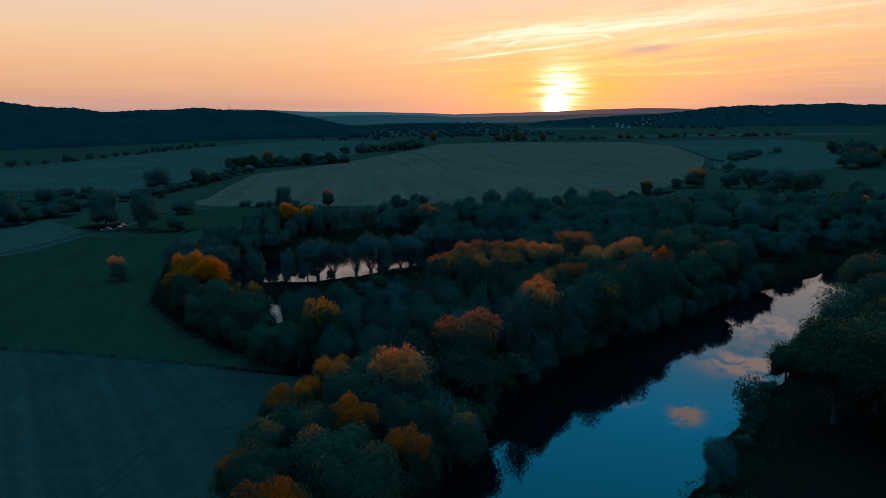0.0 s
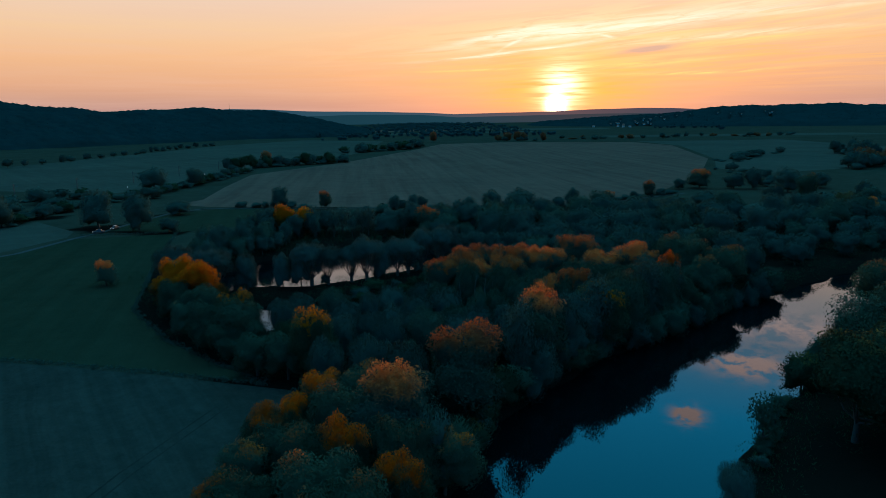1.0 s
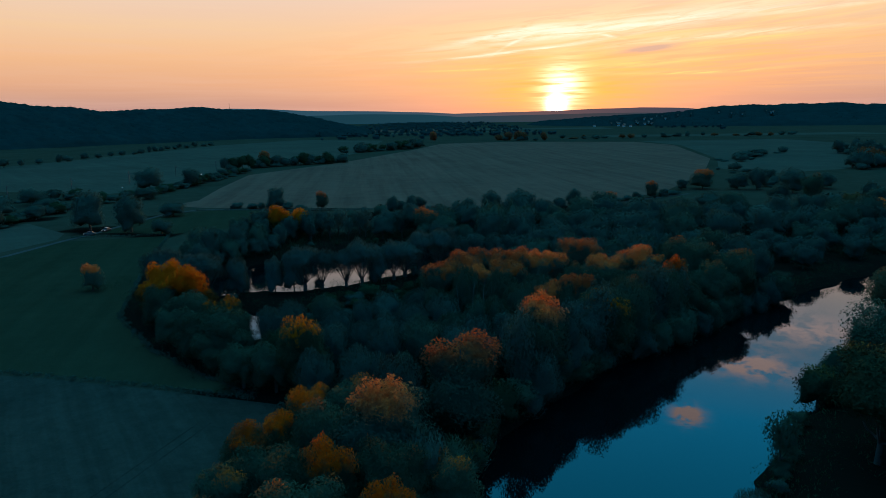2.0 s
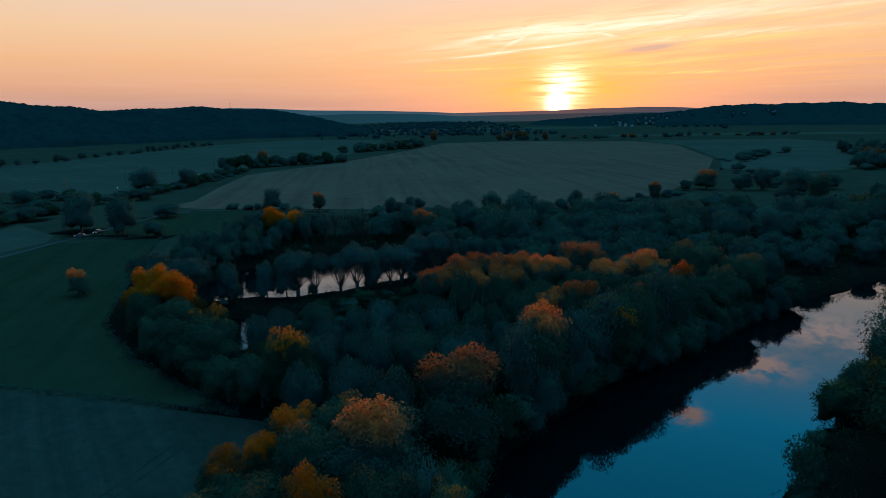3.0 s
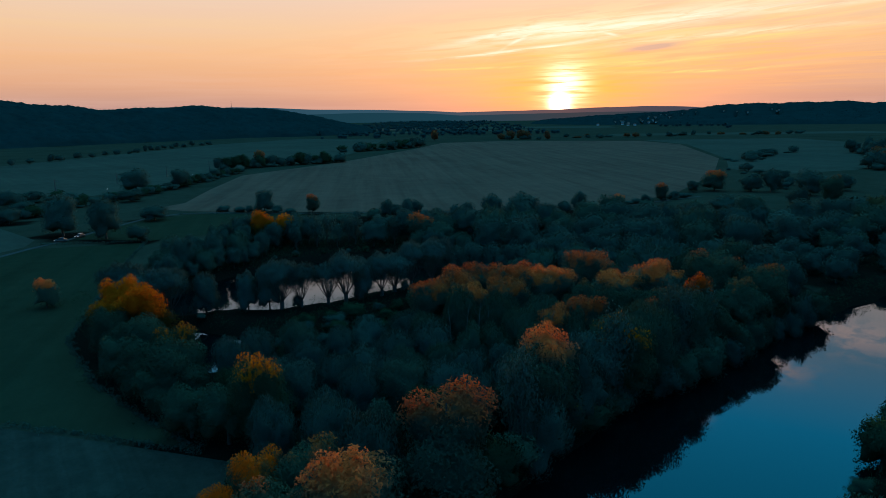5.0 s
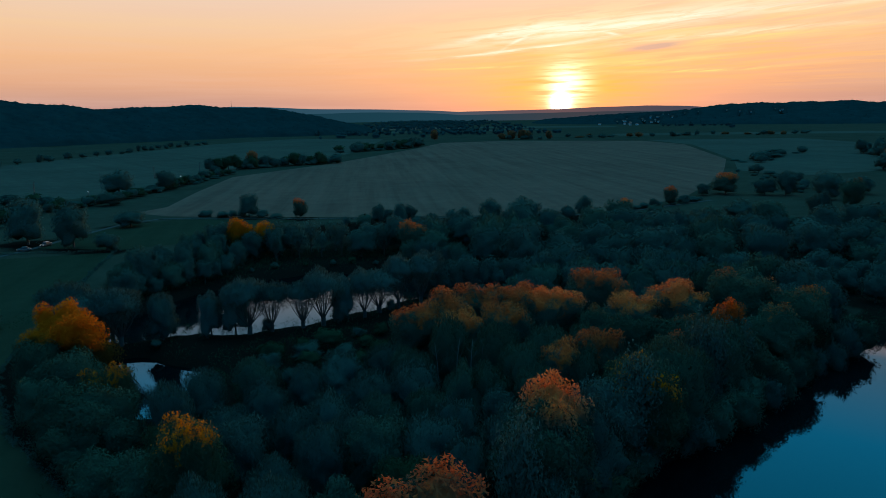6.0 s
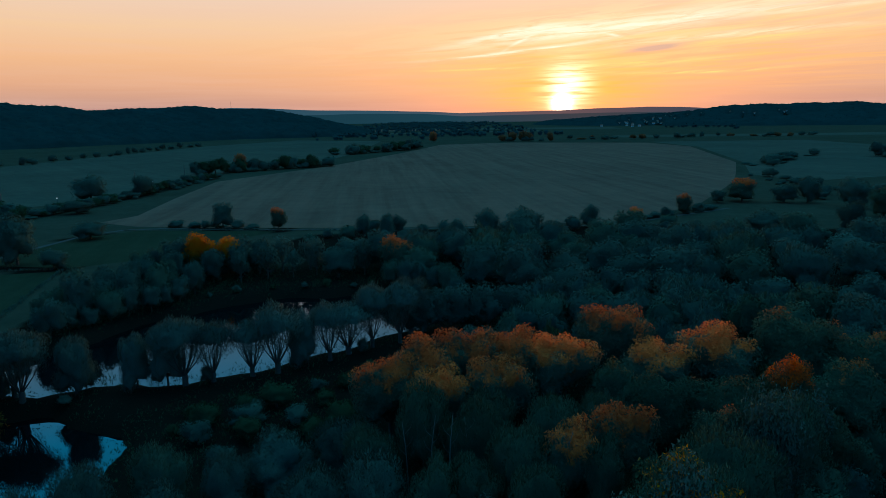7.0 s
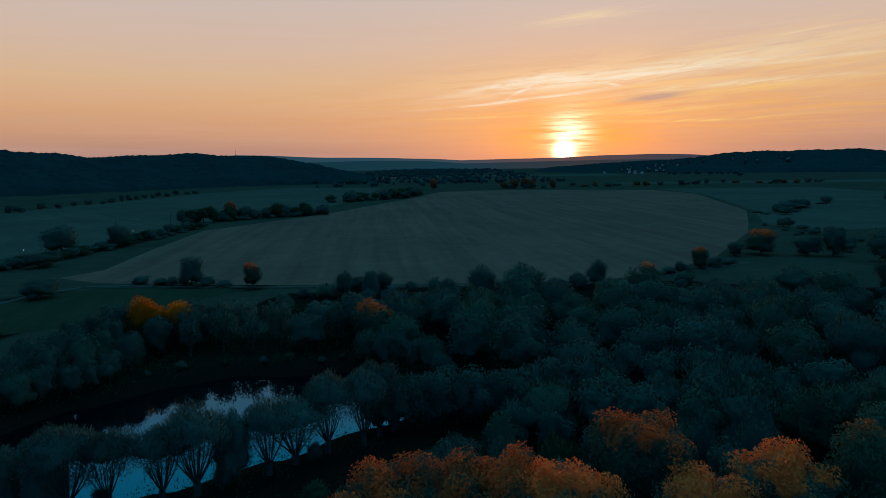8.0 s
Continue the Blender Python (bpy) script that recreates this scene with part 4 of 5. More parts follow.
shore([(-60, 234), (-46, 243), (-30, 247), (-12, 248)], 7.0, (1.0, 2.2), (1.2, 1.6), ["alder", "bottle"], "low", "", 1.0, "tree", "woodland_beyond_pond")
PLANTED.extend([(-54, 246, 6), (-42, 252, 7), (-30, 256, 7), (-18, 256, 6)])
fill([(-46, 248), (-12, 252), (10, 240), (12, 226), (40, 228), (80, 222), (110, 240), (150, 250), (205, 268), (190, 284), (140, 288), (110, 294), (75, 300), (40, 294), (0, 284), (-30, 266)],
     11.0, (9, 13), (1.05, 1.3), ["alder", "alder", "olive"], ["round", "willow", "broad"], "mid", "", wood="woodland_beyond_pond")
fill([(84, 190), (120, 207), (160, 226), (230, 247), (300, 262), (290, 285), (205, 270), (150, 252), (110, 242), (84, 214)],
     8.0, (6, 9), (0.95, 1.2), ["alder", "sage", "olive"], ["broad", "round"], "low", "", wood="woodland_beyond_pond")
fill([(-30, 268), (0, 286), (40, 296), (75, 302), (110, 296), (140, 290), (190, 286), (150, 320), (104, 334), (76, 334), (-36, 331), (-50, 300)],
     9.5, (3, 6.5), (1.3, 1.7), ["alder", "olive", "sage"], ["round", "bush"], "far", "", wood="woodland_beyond_pond")
fill([(-84, 208), (-72, 226), (-60, 240), (-46, 250), (-48, 268), (-74, 268), (-88, 236)], 5.6, (7, 12), (0.6, 0.85), ["alder", "alder", "olive"], ["broad", "round"], "mid", "", wood="woodland_beyond_pond")
fill([(40, 56), (55, 74), (70, 95), (86, 111), (104, 132), (130, 152), (166, 176), (176, 158), (136, 122), (98, 80), (66, 44)], 8.5, (10, 14), (0.85, 1.05), ["bottle", "bottle", "gold"], ["round", "broad"], "mid", "trees on the east bank", near_line=112)


# ---------------------------------------------------------------- far hedges, avenue and woods
def line_of_trees(pts, gap, heights, widths, kinds, group, style=("round", "broad", "bush"), jitter=3.0):
    for (ax, ay), (bx, by) in zip(pts, pts[1:]):
        n = max(1, int(math.hypot(bx - ax, by - ay) / gap))
        for i in range(n):
            s = (i + rnd.random() * 0.6) / n
            plant(ax + (bx - ax) * s + rnd.uniform(-jitter, jitter), ay + (by - ay) * s + rnd.uniform(-jitter, jitter),
                  rnd.uniform(*heights) * rnd.choice((1.0, 1.0, 0.7)), rnd.uniform(*widths), rnd.choice(kinds), rnd.choice(style), "far", group, wood="hedgerows")
            if gap < 20:
                plant(ax + (bx - ax) * s + rnd.uniform(-gap, gap), ay + (by - ay) * s + rnd.uniform(-gap, gap) * 0.6,
                      heights[0] * rnd.uniform(0.35, 0.7), widths[0] * rnd.uniform(0.6, 1.1), "alder", "bush", "far", group, wood="hedgerows")


line_of_trees([(-452, 640), (-432, 740), (-419, 893), (-418, 1050), (-404, 1190)], 22, (6, 12), (8, 15), ["alder", "sage"], "avenue below the hill")
line_of_trees([(-198, 606), (-162, 642), (-105, 690)], 6, (9, 14.5), (11, 17), ["alder", "bottle"], "hedge trees by the railway", jitter=7)
line_of_trees([(-128, 860), (-90, 905), (-56, 950), (-40, 1040)], 8, (10, 15), (14, 20), ["alder", "bottle"], "far copse", jitter=10)
line_of_trees([(-197, 284), (-200, 312), (-198, 336), (-195, 365), (-188, 390), (-182, 430), (-176, 493), (-174, 575)], 5, (3.5, 7.5), (7, 12), ["alder", "bottle"], "hedge trees by the railway", jitter=3.5)
line_of_trees([(-330, 360), (-262, 372), (-214, 398), (-186, 395)], 6, (4.5, 8.5), (9, 15), ["alder", "bottle"], "hedge trees by the railway", jitter=6)
line_of_trees([(92, 1215), (132, 1200), (176, 1182)], 12, (17, 23), (14, 20), ["rust"], "far autumn copse", jitter=9)
line_of_trees([(180, 1230), (330, 1250), (480, 1290), (700, 1300)], 21, (4, 13), (9, 24), ["rust", "alder", "alder"], "far hedge trees", jitter=34)
line_of_trees([(260, 622), (290, 660), (330, 720), (372, 752)], 14, (5, 9), (13, 20), ["alder"], "bushes on the pasture", jitter=9)
line_of_trees([(312, 520), (350, 548), (400, 640), (440, 740)], 8, (11, 17), (13, 19), ["alder", "alder", "rust"], "wood to the east", jitter=14)
line_of_trees([(345, 500), (400, 560), (450, 650)], 8, (13, 18), (13, 19), ["rust", "rust", "alder"], "wood to the east", jitter=12)
line_of_trees([(196, 412), (214, 440), (225, 500), (222, 545)], 14, (4, 8), (6, 11), ["alder"], "field hedge", jitter=4)
line_of_trees([(170, 300), (205, 330), (240, 345), (262, 330)], 12, (9, 12), (11, 15), ["olive", "alder", "gold"], "trees beyond the river", jitter=8)
line_of_trees([(88, 354), (108, 366), (136, 386)], 7, (2, 4), (5, 8), ["alder"], "lane hedge", ("bush",), 1.5)
line_of_trees([(-112, 347), (-70, 342)], 7, (2, 4), (5, 9), ["alder"], "lane hedge", ("bush",), 1.5)
plant(-172, 639, 18, 13, "rust", "round", "far")
plant(-22, 1190, 20, 17, "rust", "round", "far")


def stuff_of_trees(name, spots, heights, per, size, kind, label):
    """A far wood: leaf sprays over three clumps for each tree."""
    rng = np.random.default_rng(hash_of(name))
    h = rng.uniform(*heights, len(spots))
    foot = land(spots[:, 0], spots[:, 1])
    centres, radii = [], []
    for _ in range(3):
        centres.append(np.stack([spots[:, 0] + rng.normal(size=len(h)) * h * 0.2, spots[:, 1] + rng.normal(size=len(h)) * h * 0.2, foot + h * rng.uniform(0.5, 0.8, len(h))], -1))
        radii.append(h * rng.uniform(0.26, 0.40, len(h)))
    verts, soft = cloud_of_leaves(rng, np.concatenate(centres), np.concatenate(radii), per * len(h), size, slim=0.8, lift=0.4)
    # the closed inside of each crown
    n, sides, rings = len(h), 5, ((0.10, 0.42), (0.60, 0.52), (0.94, 0.24))
    shell = np.empty((n, sides * len(rings), 3))
    turned = np.empty_like(shell)
    for r, (up, out) in enumerate(rings):
        for k in range(sides):
            a = 2 * math.pi * (k + 0.5 * (r % 2)) / sides
            reach = h * out * rng.uniform(0.8, 1.25, n)
            shell[:, r * sides + k] = np.stack([spots[:, 0] + math.cos(a) * reach, spots[:, 1] + math.sin(a) * reach, foot + h * up], -1)
            turned[:, r * sides + k] = (math.cos(a) * (1 - up), math.sin(a) * (1 - up), up)
    one = []
    for r in range(len(rings) - 1):
        for k in range(sides):
            a, b = r * sides + k, r * sides + (k + 1) % sides
            one += [(a, b, b + sides), (a, b + sides, a + sides)]
    top = sides * (len(rings) - 1)
    one += [(top, top + k, top + k + 1) for k in range(1, sides - 1)]
    inside_faces = (np.array(one)[None] + np.arange(n)[:, None, None] * sides * len(rings)).reshape(-1, 3) + len(verts)
    faces = np.concatenate([leaf_faces(verts), inside_faces])
    verts = np.concatenate([verts, shell.reshape(-1, 3)])
    soft = np.concatenate([soft, turned.reshape(-1, 3)]) * 0.16 + np.array([0, -0.2, 0.8])
    soft /= np.linalg.norm(soft, axis=1)[:, None]
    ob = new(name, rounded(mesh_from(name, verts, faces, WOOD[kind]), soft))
    return tagged(ob, label, "woodland", kind="stuff")


VILLAGE = []
lots = random.Random(21)
for i in range(38):
    a = lots.triangular(0.20, 0.375, 0.31) if i < 32 else lots.uniform(0.40, 0.50)
    y = lots.uniform(2250, 2400) + (a - 0.18) * lots.uniform(0, 4200) if i < 32 else lots.uniform(2500, 2750)
    VILLAGE.append((a * y, y))


def clear_of_houses(x, y):
    ok = np.ones(np.shape(x), bool)
    for hx, hy in VILLAGE:
        ok &= (np.abs(x - hx * y / hy) > 7) | (y > hy + 8) | (y < hy - 220)
    return ok


def spots_where(x0, x1, y0, y1, n, test):
    rng = np.random.default_rng(n)
    x, y = rng.uniform(x0, x1, n), rng.uniform(y0, y1, n)
    keep = test(x, y)
    return np.stack([x[keep], y[keep]], -1)


def canopy(name, x0, x1, y0, y1, step, cell, tall, where, label):
    """The closed roof of a wooded hill: rounded tree heads side by side, with ragged sprays along it."""
    rng = np.random.default_rng(hash_of(name))
    gx, gy = np.meshgrid(np.arange(x0, x1, step), np.arange(y0, y1, step))
    gx, gy = gx + rng.uniform(-0.3, 0.3, gx.shape) * step, gy + rng.uniform(-0.3, 0.3, gy.shape) * step
    edge = where(gx, gy)
    nx, ny = int((x1 - x0) / cell) + 4, int((y1 - y0) / cell) + 4
    off = rng.uniform(0.1, 0.9, (nx, ny, 2))
    head = rng.uniform(0.66, 1.0, (nx, ny))
    cx, cy = ((gx - x0) / cell).astype(int) + 1, ((gy - y0) / cell).astype(int) + 1
    top = np.full(gx.shape, -9.0)
    for i in (-1, 0, 1):
        for j in (-1, 0, 1):
            kx, ky = np.clip(cx + i, 0, nx - 1), np.clip(cy + j, 0, ny - 1)
            dx, dy = gx - x0 - (kx - 1 + off[kx, ky, 0]) * cell, gy - y0 - (ky - 1 + off[kx, ky, 1]) * cell
            top = np.maximum(top, head[kx, ky] - 0.34 * (dx * dx + dy * dy) / cell ** 2)
    gz = land(gx, gy) + tall * top * np.clip(edge, 0, 1) ** 0.4 + rng.normal(size=gx.shape) * 0.3
    w = gx.shape[1]
    i = np.arange(gx.shape[0] - 1)[:, None] * w + np.arange(w - 1)[None]
    quads = np.stack([i, i + 1, i + w + 1, i + w], -1).reshape(-1, 4)
    quads = quads[(edge.ravel()[quads] > 0).any(1)]
    used, quads = np.unique(quads, return_inverse=True)
    quads = quads.reshape(-1, 4)
    verts = np.stack([gx, gy, gz], -1).reshape(-1, 3)[used]
    soup = np.concatenate([quads[:, [0, 1, 2]], quads[:, [0, 2, 3]]])
    seeds = verts[(edge.ravel()[used] > 0.2) & (rng.random(len(verts)) < 0.55)]
    sprays, _ = cloud_of_leaves(rng, seeds, np.full(len(seeds), step * 0.3), len(seeds), step * 0.16, slim=0.7, lift=0.4)
    faces = np.concatenate([soup, leaf_faces(sprays) + len(verts)])
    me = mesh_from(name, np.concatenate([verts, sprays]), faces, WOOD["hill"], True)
    return tagged(new(name, me), label, "woodland", kind="stuff")


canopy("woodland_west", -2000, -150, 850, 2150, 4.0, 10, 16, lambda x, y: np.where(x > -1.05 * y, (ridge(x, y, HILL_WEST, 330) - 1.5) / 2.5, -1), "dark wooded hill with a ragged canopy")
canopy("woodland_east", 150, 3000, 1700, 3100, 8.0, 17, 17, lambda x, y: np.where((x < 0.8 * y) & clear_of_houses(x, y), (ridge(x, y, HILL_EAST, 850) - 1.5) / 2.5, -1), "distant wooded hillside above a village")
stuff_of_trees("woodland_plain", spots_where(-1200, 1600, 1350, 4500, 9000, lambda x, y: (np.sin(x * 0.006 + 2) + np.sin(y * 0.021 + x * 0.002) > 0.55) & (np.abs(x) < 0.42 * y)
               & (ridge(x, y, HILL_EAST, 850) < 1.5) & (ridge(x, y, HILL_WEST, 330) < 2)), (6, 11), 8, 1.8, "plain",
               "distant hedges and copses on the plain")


# undergrowth under the near woods and reeds on the banks
def undergrowth():
    rng = np.random.default_rng(3)
    x, y = rng.uniform(-110, 175, 60000), rng.uniform(10, 300, 60000)
    d = off_water(x, y)
    cells = {(int(px // 3) + i, int(py // 3) + j) for px, py, _ in PLANTED for i in (-1, 0, 1) for j in (-1, 0, 1)}
    wood = np.array([(int(a // 3), int(b // 3)) in cells for a, b in zip(x, y)])
    keep = ((d > -0.6) & (d < 4)) | (wood & (d > 0.3))
    x, y = x[keep][:8000], y[keep][:8000]
    r = rng.uniform(0.6, 1.9, len(x))
    c = np.stack([x, y, land(x, y) + r * 0.45], -1)
    verts, soft = cloud_of_leaves(rng, c, r, len(c) * 18, 0.21, slim=0.3, brush=0.5)
    ob = new("undergrowth", rounded(mesh_from("undergrowth", verts, leaf_faces(verts), WOOD["bottle"]), soft))
    tagged(ob, "low scrub and reeds on wood floor and banks", "undergrowth", kind="stuff")


def verge(pts, name, label):
    """Rough grass along a field's edge."""
    rng = np.random.default_rng(hash_of(name))
    c = []
    for (ax, ay), (bx, by) in zip(pts, pts[1:]):
        n = int(math.hypot(bx - ax, by - ay) / 0.6)
        for i in range(n):
            k = i / n
            c.append((ax + (bx - ax) * k + rng.normal() * 0.35, ay + (by - ay) * k + rng.normal() * 0.35, 2.2))
    c = np.array(c)
    verts, soft = cloud_of_leaves(rng, c, rng.uniform(0.25, 0.6, len(c)), len(c) * 26, 0.22, slim=0.25)
    tagged(new(name, mesh_from(name, verts, leaf_faces(verts), WOOD["alder"])), label, "grass", kind="stuff")


verge([(-260, 167), (-94, 127), (-75, 123.2), (-56, 118.5), (-33.5, 112)], "grass_verge", "dark rough grass along the field boundary")
verge([(-112, 268), (-97, 215), (-83, 172), (-78, 158), (-62, 137), (-49, 125), (-34, 113)], "grass_edge", "rough grass where the crop meets the trees")
verge([(-29, 110), (-27, 92), (-33, 60), (-38, 10)], "grass_headland", "rough grass between tilled soil and bank trees")
verge([(-112, 270), (-150, 266)], "grass_margin", "rough grass margin beside the track")
verge([(-128, 339.5), (-96, 338.5), (-64, 335.5), (-30, 334.5), (52, 334.5)], "grass_bank", "dark grass bank below the lane")


def lay_litter_shade():
    """Fallen leaves under the woods and bare earth on the banks, darkened to carry the shade there."""
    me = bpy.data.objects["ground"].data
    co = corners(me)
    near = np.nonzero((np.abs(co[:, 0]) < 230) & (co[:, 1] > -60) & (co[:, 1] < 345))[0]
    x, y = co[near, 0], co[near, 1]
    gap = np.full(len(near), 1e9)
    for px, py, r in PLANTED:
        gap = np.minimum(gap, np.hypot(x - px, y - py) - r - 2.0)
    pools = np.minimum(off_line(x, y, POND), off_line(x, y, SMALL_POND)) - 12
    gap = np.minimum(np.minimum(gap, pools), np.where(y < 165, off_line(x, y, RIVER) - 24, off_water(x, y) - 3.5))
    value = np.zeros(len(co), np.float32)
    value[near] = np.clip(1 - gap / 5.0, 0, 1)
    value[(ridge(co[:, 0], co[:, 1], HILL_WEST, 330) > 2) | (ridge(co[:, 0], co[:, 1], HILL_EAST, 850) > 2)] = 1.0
    me.attributes.new("litter_shade", "FLOAT", "POINT").data.foreach_set("value", value)


def birch(x, y, h, tip):
    """A bare pale birch among the shaded trees."""
    thing = new("birch")
    thing.matrix_world = pose(x, y, float(land(x, y)))
    v, f = [], []
    tube(v, f, [(0, 0, -0.3), (tip * 0.2, 0.1, h * 0.4), (tip * 0.45, 0, h * 0.7), (tip, 0.2, h)], [0.09, 0.075, 0.055, 0.02], 6)
    part("trunk", mesh_from("trunk", v, f, BIRCH, True), thing)
    for k in range(5):
        z = h * (0.5 + 0.09 * k)
        s = -1 if k % 2 else 1
        v, f = [], []
        tube(v, f, [(tip * 0.4, 0, z), (tip * 0.4 + s * 0.6, -0.3, z + 0.8), (tip * 0.4 + s * 0.9, -0.4, z + 1.7)], [0.03, 0.018, 0.008], 4)
        part("branch", mesh_from("branch", v, f, BIRCH, True), thing)
    tagged(thing, "slim bare birch with a pale trunk", "tree", "bare birches")


for x, y, h, tip in ((3, 145.5, 11, 0.8), (5.2, 144, 12, 0.6), (7.6, 145, 11, -0.5), (17, 141, 11, 1.6), (0.5, 146, 10, -0.6)):
    birch(x, y, h, tip)
undergrowth()
lay_litter_shade()
join_woods()


# ---------------------------------------------------------------- distance
# backdrop that glows: distance haze is painted in as emission colour
def far_range(name, away, skyline, colours, label):
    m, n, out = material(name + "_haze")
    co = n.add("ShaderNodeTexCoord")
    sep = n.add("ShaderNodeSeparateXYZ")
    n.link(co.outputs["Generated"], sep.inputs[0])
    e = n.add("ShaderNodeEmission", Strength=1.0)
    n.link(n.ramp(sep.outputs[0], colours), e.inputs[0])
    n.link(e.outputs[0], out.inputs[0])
    verts, faces = [], []
    rng = np.random.default_rng(5)
    for i, (a, h) in enumerate(skyline):
        for b, dz in ((0, 0), (40, 0)):
            verts += [(a * away, away + b, -20), (a * away, away + b, h + rng.uniform(-1, 1))]
        if i:
            k = 4 * i
            faces += [(k - 4, k, k + 1, k - 3), (k - 3, k + 1, k + 3, k - 1), (k - 2, k - 1, k + 3, k + 2)]
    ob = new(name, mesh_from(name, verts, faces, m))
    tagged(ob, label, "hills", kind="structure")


def smooth_line(points, n):
    xs = np.linspace(points[0][0], points[-1][0], n)
    return list(zip(xs, np.interp(xs, [p[0] for p in points], [p[1] for p in points])))


# the warmer stops paint the sunset's glow on the hills below the sun
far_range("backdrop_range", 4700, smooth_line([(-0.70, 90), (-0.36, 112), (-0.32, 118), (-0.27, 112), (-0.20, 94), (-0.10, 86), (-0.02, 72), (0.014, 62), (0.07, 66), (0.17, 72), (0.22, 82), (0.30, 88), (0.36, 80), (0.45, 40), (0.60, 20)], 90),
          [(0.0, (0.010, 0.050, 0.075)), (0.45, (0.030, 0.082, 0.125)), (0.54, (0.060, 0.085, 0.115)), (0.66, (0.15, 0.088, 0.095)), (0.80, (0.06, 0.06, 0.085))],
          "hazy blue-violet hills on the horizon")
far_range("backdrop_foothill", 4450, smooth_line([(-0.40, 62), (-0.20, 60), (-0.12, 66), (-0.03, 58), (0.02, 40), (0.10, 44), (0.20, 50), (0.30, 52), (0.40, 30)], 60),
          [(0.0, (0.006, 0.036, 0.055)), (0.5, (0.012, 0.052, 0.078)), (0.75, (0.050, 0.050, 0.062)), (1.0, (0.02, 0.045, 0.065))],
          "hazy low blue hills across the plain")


# ---------------------------------------------------------------- small things
def house(x, y, turn, w, d, h):
    thing = new("house")
    thing.matrix_world = pose(x, y, float(land(x, y)) - 0.3, 0, 0, turn)
    part("wall", (box(0, 0, h / 2, w, d, h, 0.05), PLASTER), thing)
    bm = bmesh.new()
    o, r = 0.5, d * 0.42
    a = [bm.verts.new(v) for v in ((-w / 2 - o, -d / 2 - o, h - 0.1), (-w / 2 - o, d / 2 + o, h - 0.1), (-w / 2 - o, 0, h + r))]
    b = [bm.verts.new(v) for v in ((w / 2 + o, -d / 2 - o, h - 0.1), (w / 2 + o, d / 2 + o, h - 0.1), (w / 2 + o, 0, h + r))]
    for f in ((a[0], a[2], a[1]), (b[0], b[1], b[2]), (a[0], b[0], b[2], a[2]), (a[1], a[2], b[2], b[1]), (a[0], a[1], b[1], b[0])):
        bm.faces.new(f)
    roof = part("roof", (bm, TILE), thing)
    part("chimney", (box(w * 0.2, 0.6, h + r * 0.9, 0.7, 0.7, 1.8), TILE), roof)
    for i in range(3):
        wx = (i - 1) * w * 0.3
        part("window", (box(wx, -d / 2 - 0.02, h * 0.55, 1.2, 0.12, 1.5), GLASS), thing)
    tagged(thing, "white-walled village house with red tiled roof", "house", "village houses")


for hx, hy in VILLAGE:
    house(hx, hy, lots.uniform(-40, 40), lots.uniform(6, 9.5), lots.uniform(6, 8), lots.uniform(3.5, 5))


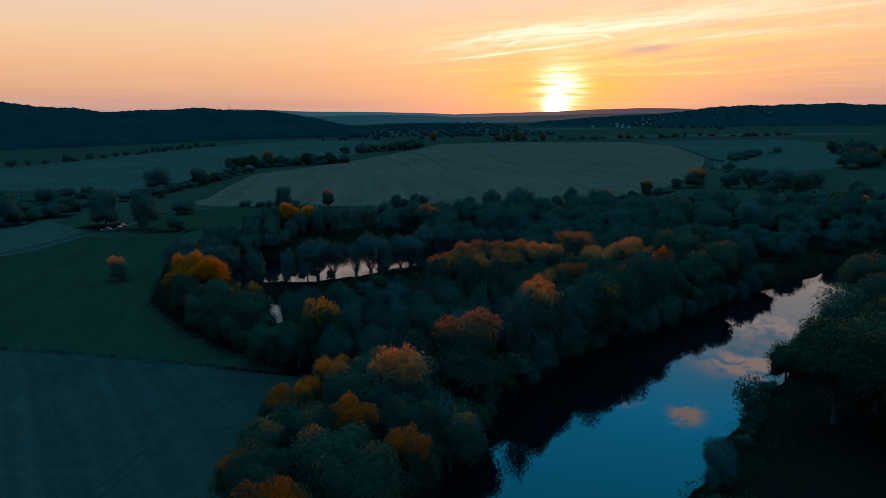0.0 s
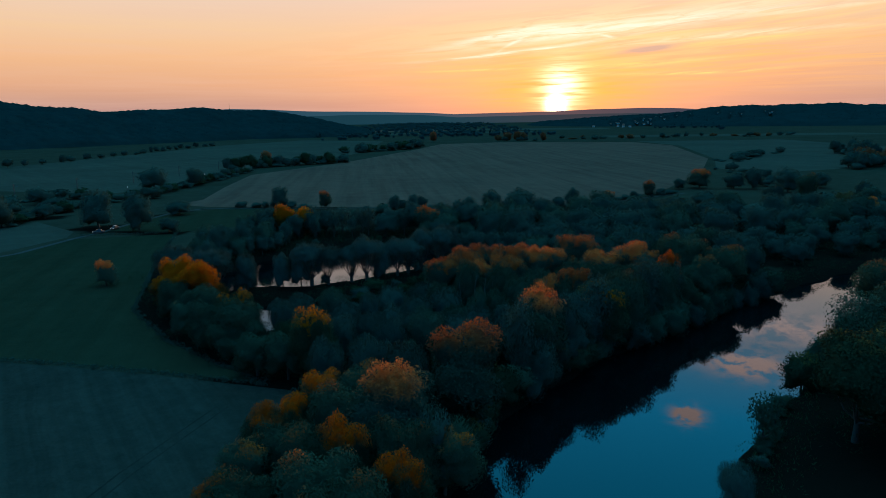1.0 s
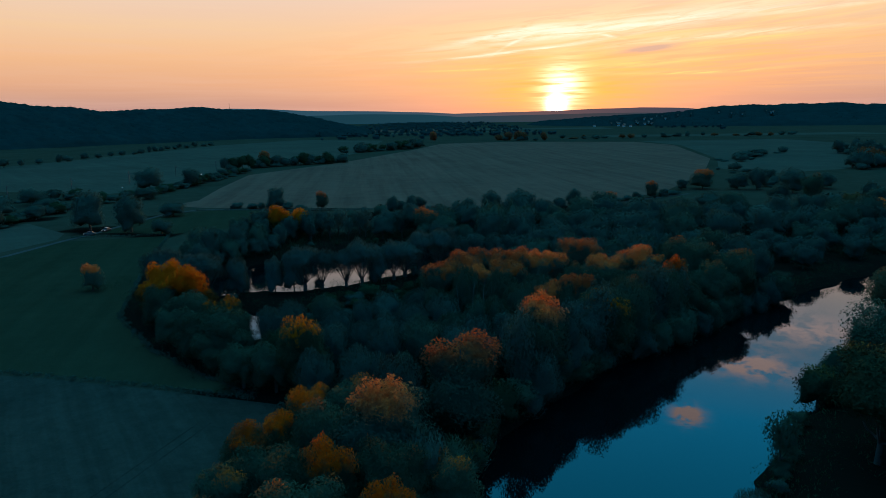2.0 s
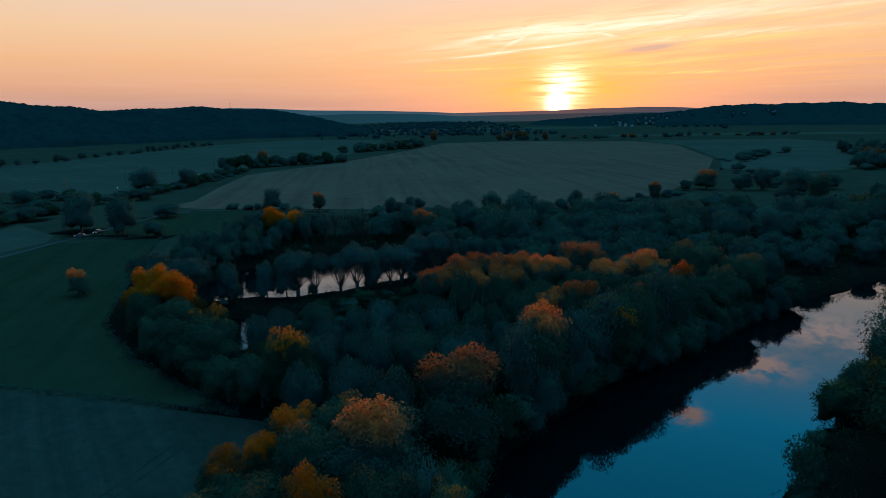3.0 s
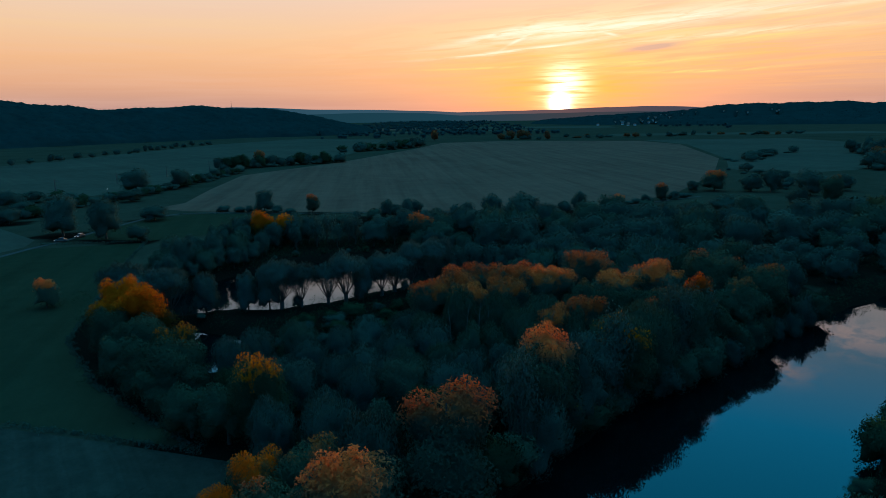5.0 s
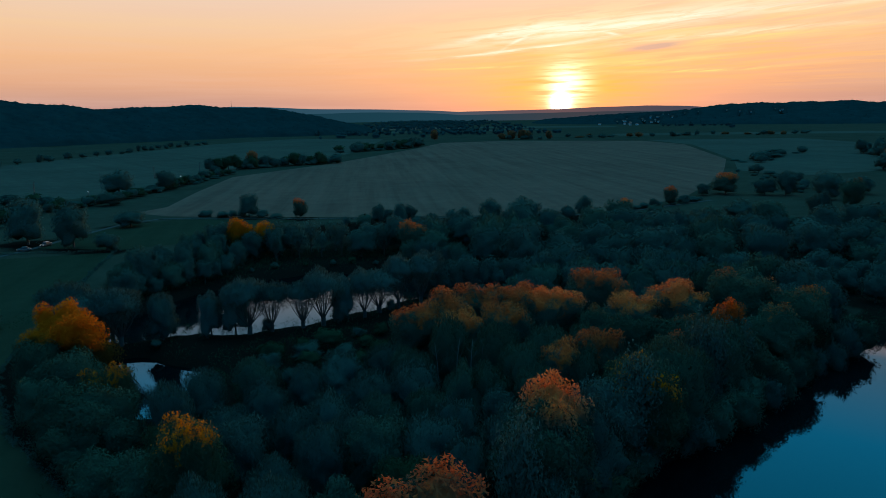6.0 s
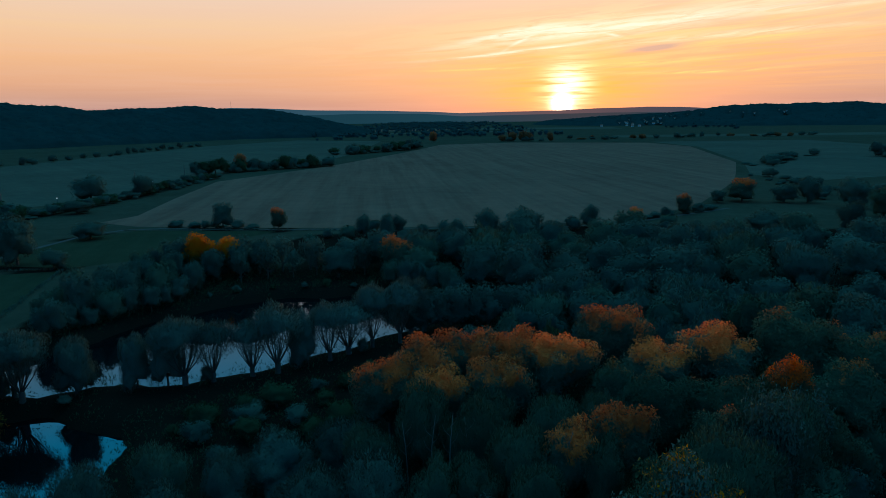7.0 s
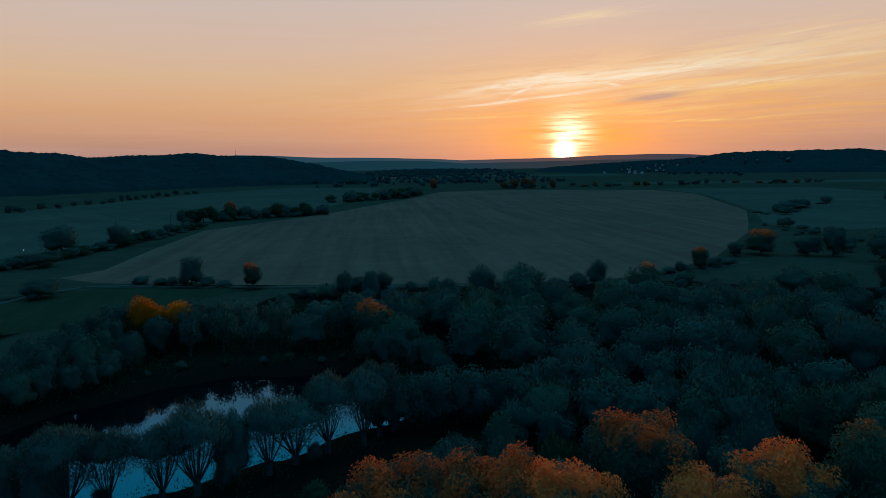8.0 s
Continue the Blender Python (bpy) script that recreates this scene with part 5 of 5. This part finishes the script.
def car(x, y, turn, paint, label):
    thing = new("car")
    thing.matrix_world = pose(x, y, 2.12, 0, 0, turn)
    bm = box(0, 0, 0.58, 4.3, 1.78, 0.55, 0.14)
    part("body", (bm, paint), thing)
    bm = box(-0.15, 0, 1.12, 2.5, 1.6, 0.62, 0.05)
    for v in bm.verts:
        if v.co.z > 1.1:
            v.co.x = -0.15 + (v.co.x + 0.15) * 0.68
            v.co.y *= 0.84
    cab = part("cabin", (bm, GLASS), thing, "dark glazed cabin")
    part("roof_panel", (box(-0.15, 0, 1.44, 1.75, 1.36, 0.05, 0.02), paint), cab)
    for wx in (-1.35, 1.35):
        for wy in (-0.82, 0.82):
            bm = bmesh.new()
            bmesh.ops.create_cone(bm, cap_ends=True, segments=18, radius1=0.33, radius2=0.33, depth=0.22,
                                  matrix=Matrix.Translation((wx, wy, 0.33)) @ Matrix.Rotation(math.pi / 2, 4, "X"))
            wheel = part("wheel", (bm, RUBBER), thing)
            bm = bmesh.new()
            bmesh.ops.create_cone(bm, cap_ends=True, segments=14, radius1=0.2, radius2=0.2, depth=0.25,
                                  matrix=Matrix.Translation((wx, wy, 0.33)) @ Matrix.Rotation(math.pi / 2, 4, "X"))
            part("rim", (bm, STEEL), wheel)
    for wy in (-0.62, 0.62):
        part("headlight", (box(2.12, wy, 0.66, 0.10, 0.34, 0.16, 0.03), LAMP), thing)
    tagged(thing, label, "car")


car(-145.5, 272, 200, WHITE, "white car parked on the gravel track")
car(-143.2, 281, 262, SILVER, "silver car on the track with headlights lit")


def rail_mast(x, y):
    thing = new("railway_mast")
    thing.matrix_world = pose(x, y, float(land(x, y)), 0, 0, rnd.uniform(20, 40))
    v, f = [], []
    tube(v, f, [(0, 0, -0.3), (0, 0, 4), (0, 0, 9)], [0.22, 0.19, 0.14], 8)
    part("post", mesh_from("post", v, f, STEEL), thing)
    part("arm", (box(1.2, 0, 7.2, 2.6, 0.12, 0.12), STEEL), thing)
    part("stay", (box(0.9, 0, 8.0, 2.1, 0.08, 0.08), STEEL), thing)
    tagged(thing, "grey steel railway mast with a side arm", "mast", "railway masts")


def signal(x, y, h):
    thing = new("signal_lamp")
    thing.matrix_world = pose(x, y, float(land(x, y)), 0, 0, 180)
    v, f = [], []
    tube(v, f, [(0, 0, -0.3), (0, 0, h)], [0.1, 0.08], 8)
    part("post", mesh_from("post", v, f, STEEL), thing)
    part("lamp_housing", (box(0, 0, h, 0.45, 0.4, 0.7, 0.06), STEEL), thing)
    part("lens", (box(0, 0.22, h, 0.3, 0.08, 0.42, 0.02), LAMP), thing)
    tagged(thing, "lit white signal lamp on a steel post", "lamp", "railway signal lamps")


for x, y in ((-262, 400), (-246, 440), (-232, 490), (-220, 545), (-206, 600), (-180, 660)):
    rail_mast(x, y)
for x, y, h in ((-207, 428, 3.5), (-196, 520, 3.5), (-193, 528, 3.0), (-186, 560, 3.8)):
    signal(x, y, h)

mast = new("radio_mast")
mast.matrix_world = pose(-1480, 4640, 60)
tv, tf = [], []
tube(tv, tf, [(0, 0, 0), (0, 0, 60), (0, 0, 100)], [1.3, 1.0, 0.5], 8)
part("tower", mesh_from("tower", tv, tf, STEEL), mast)
part("gallery", (box(0, 0, 62, 4, 4, 2), STEEL), mast)
tagged(mast, "slender grey radio mast on the far hill", "mast")
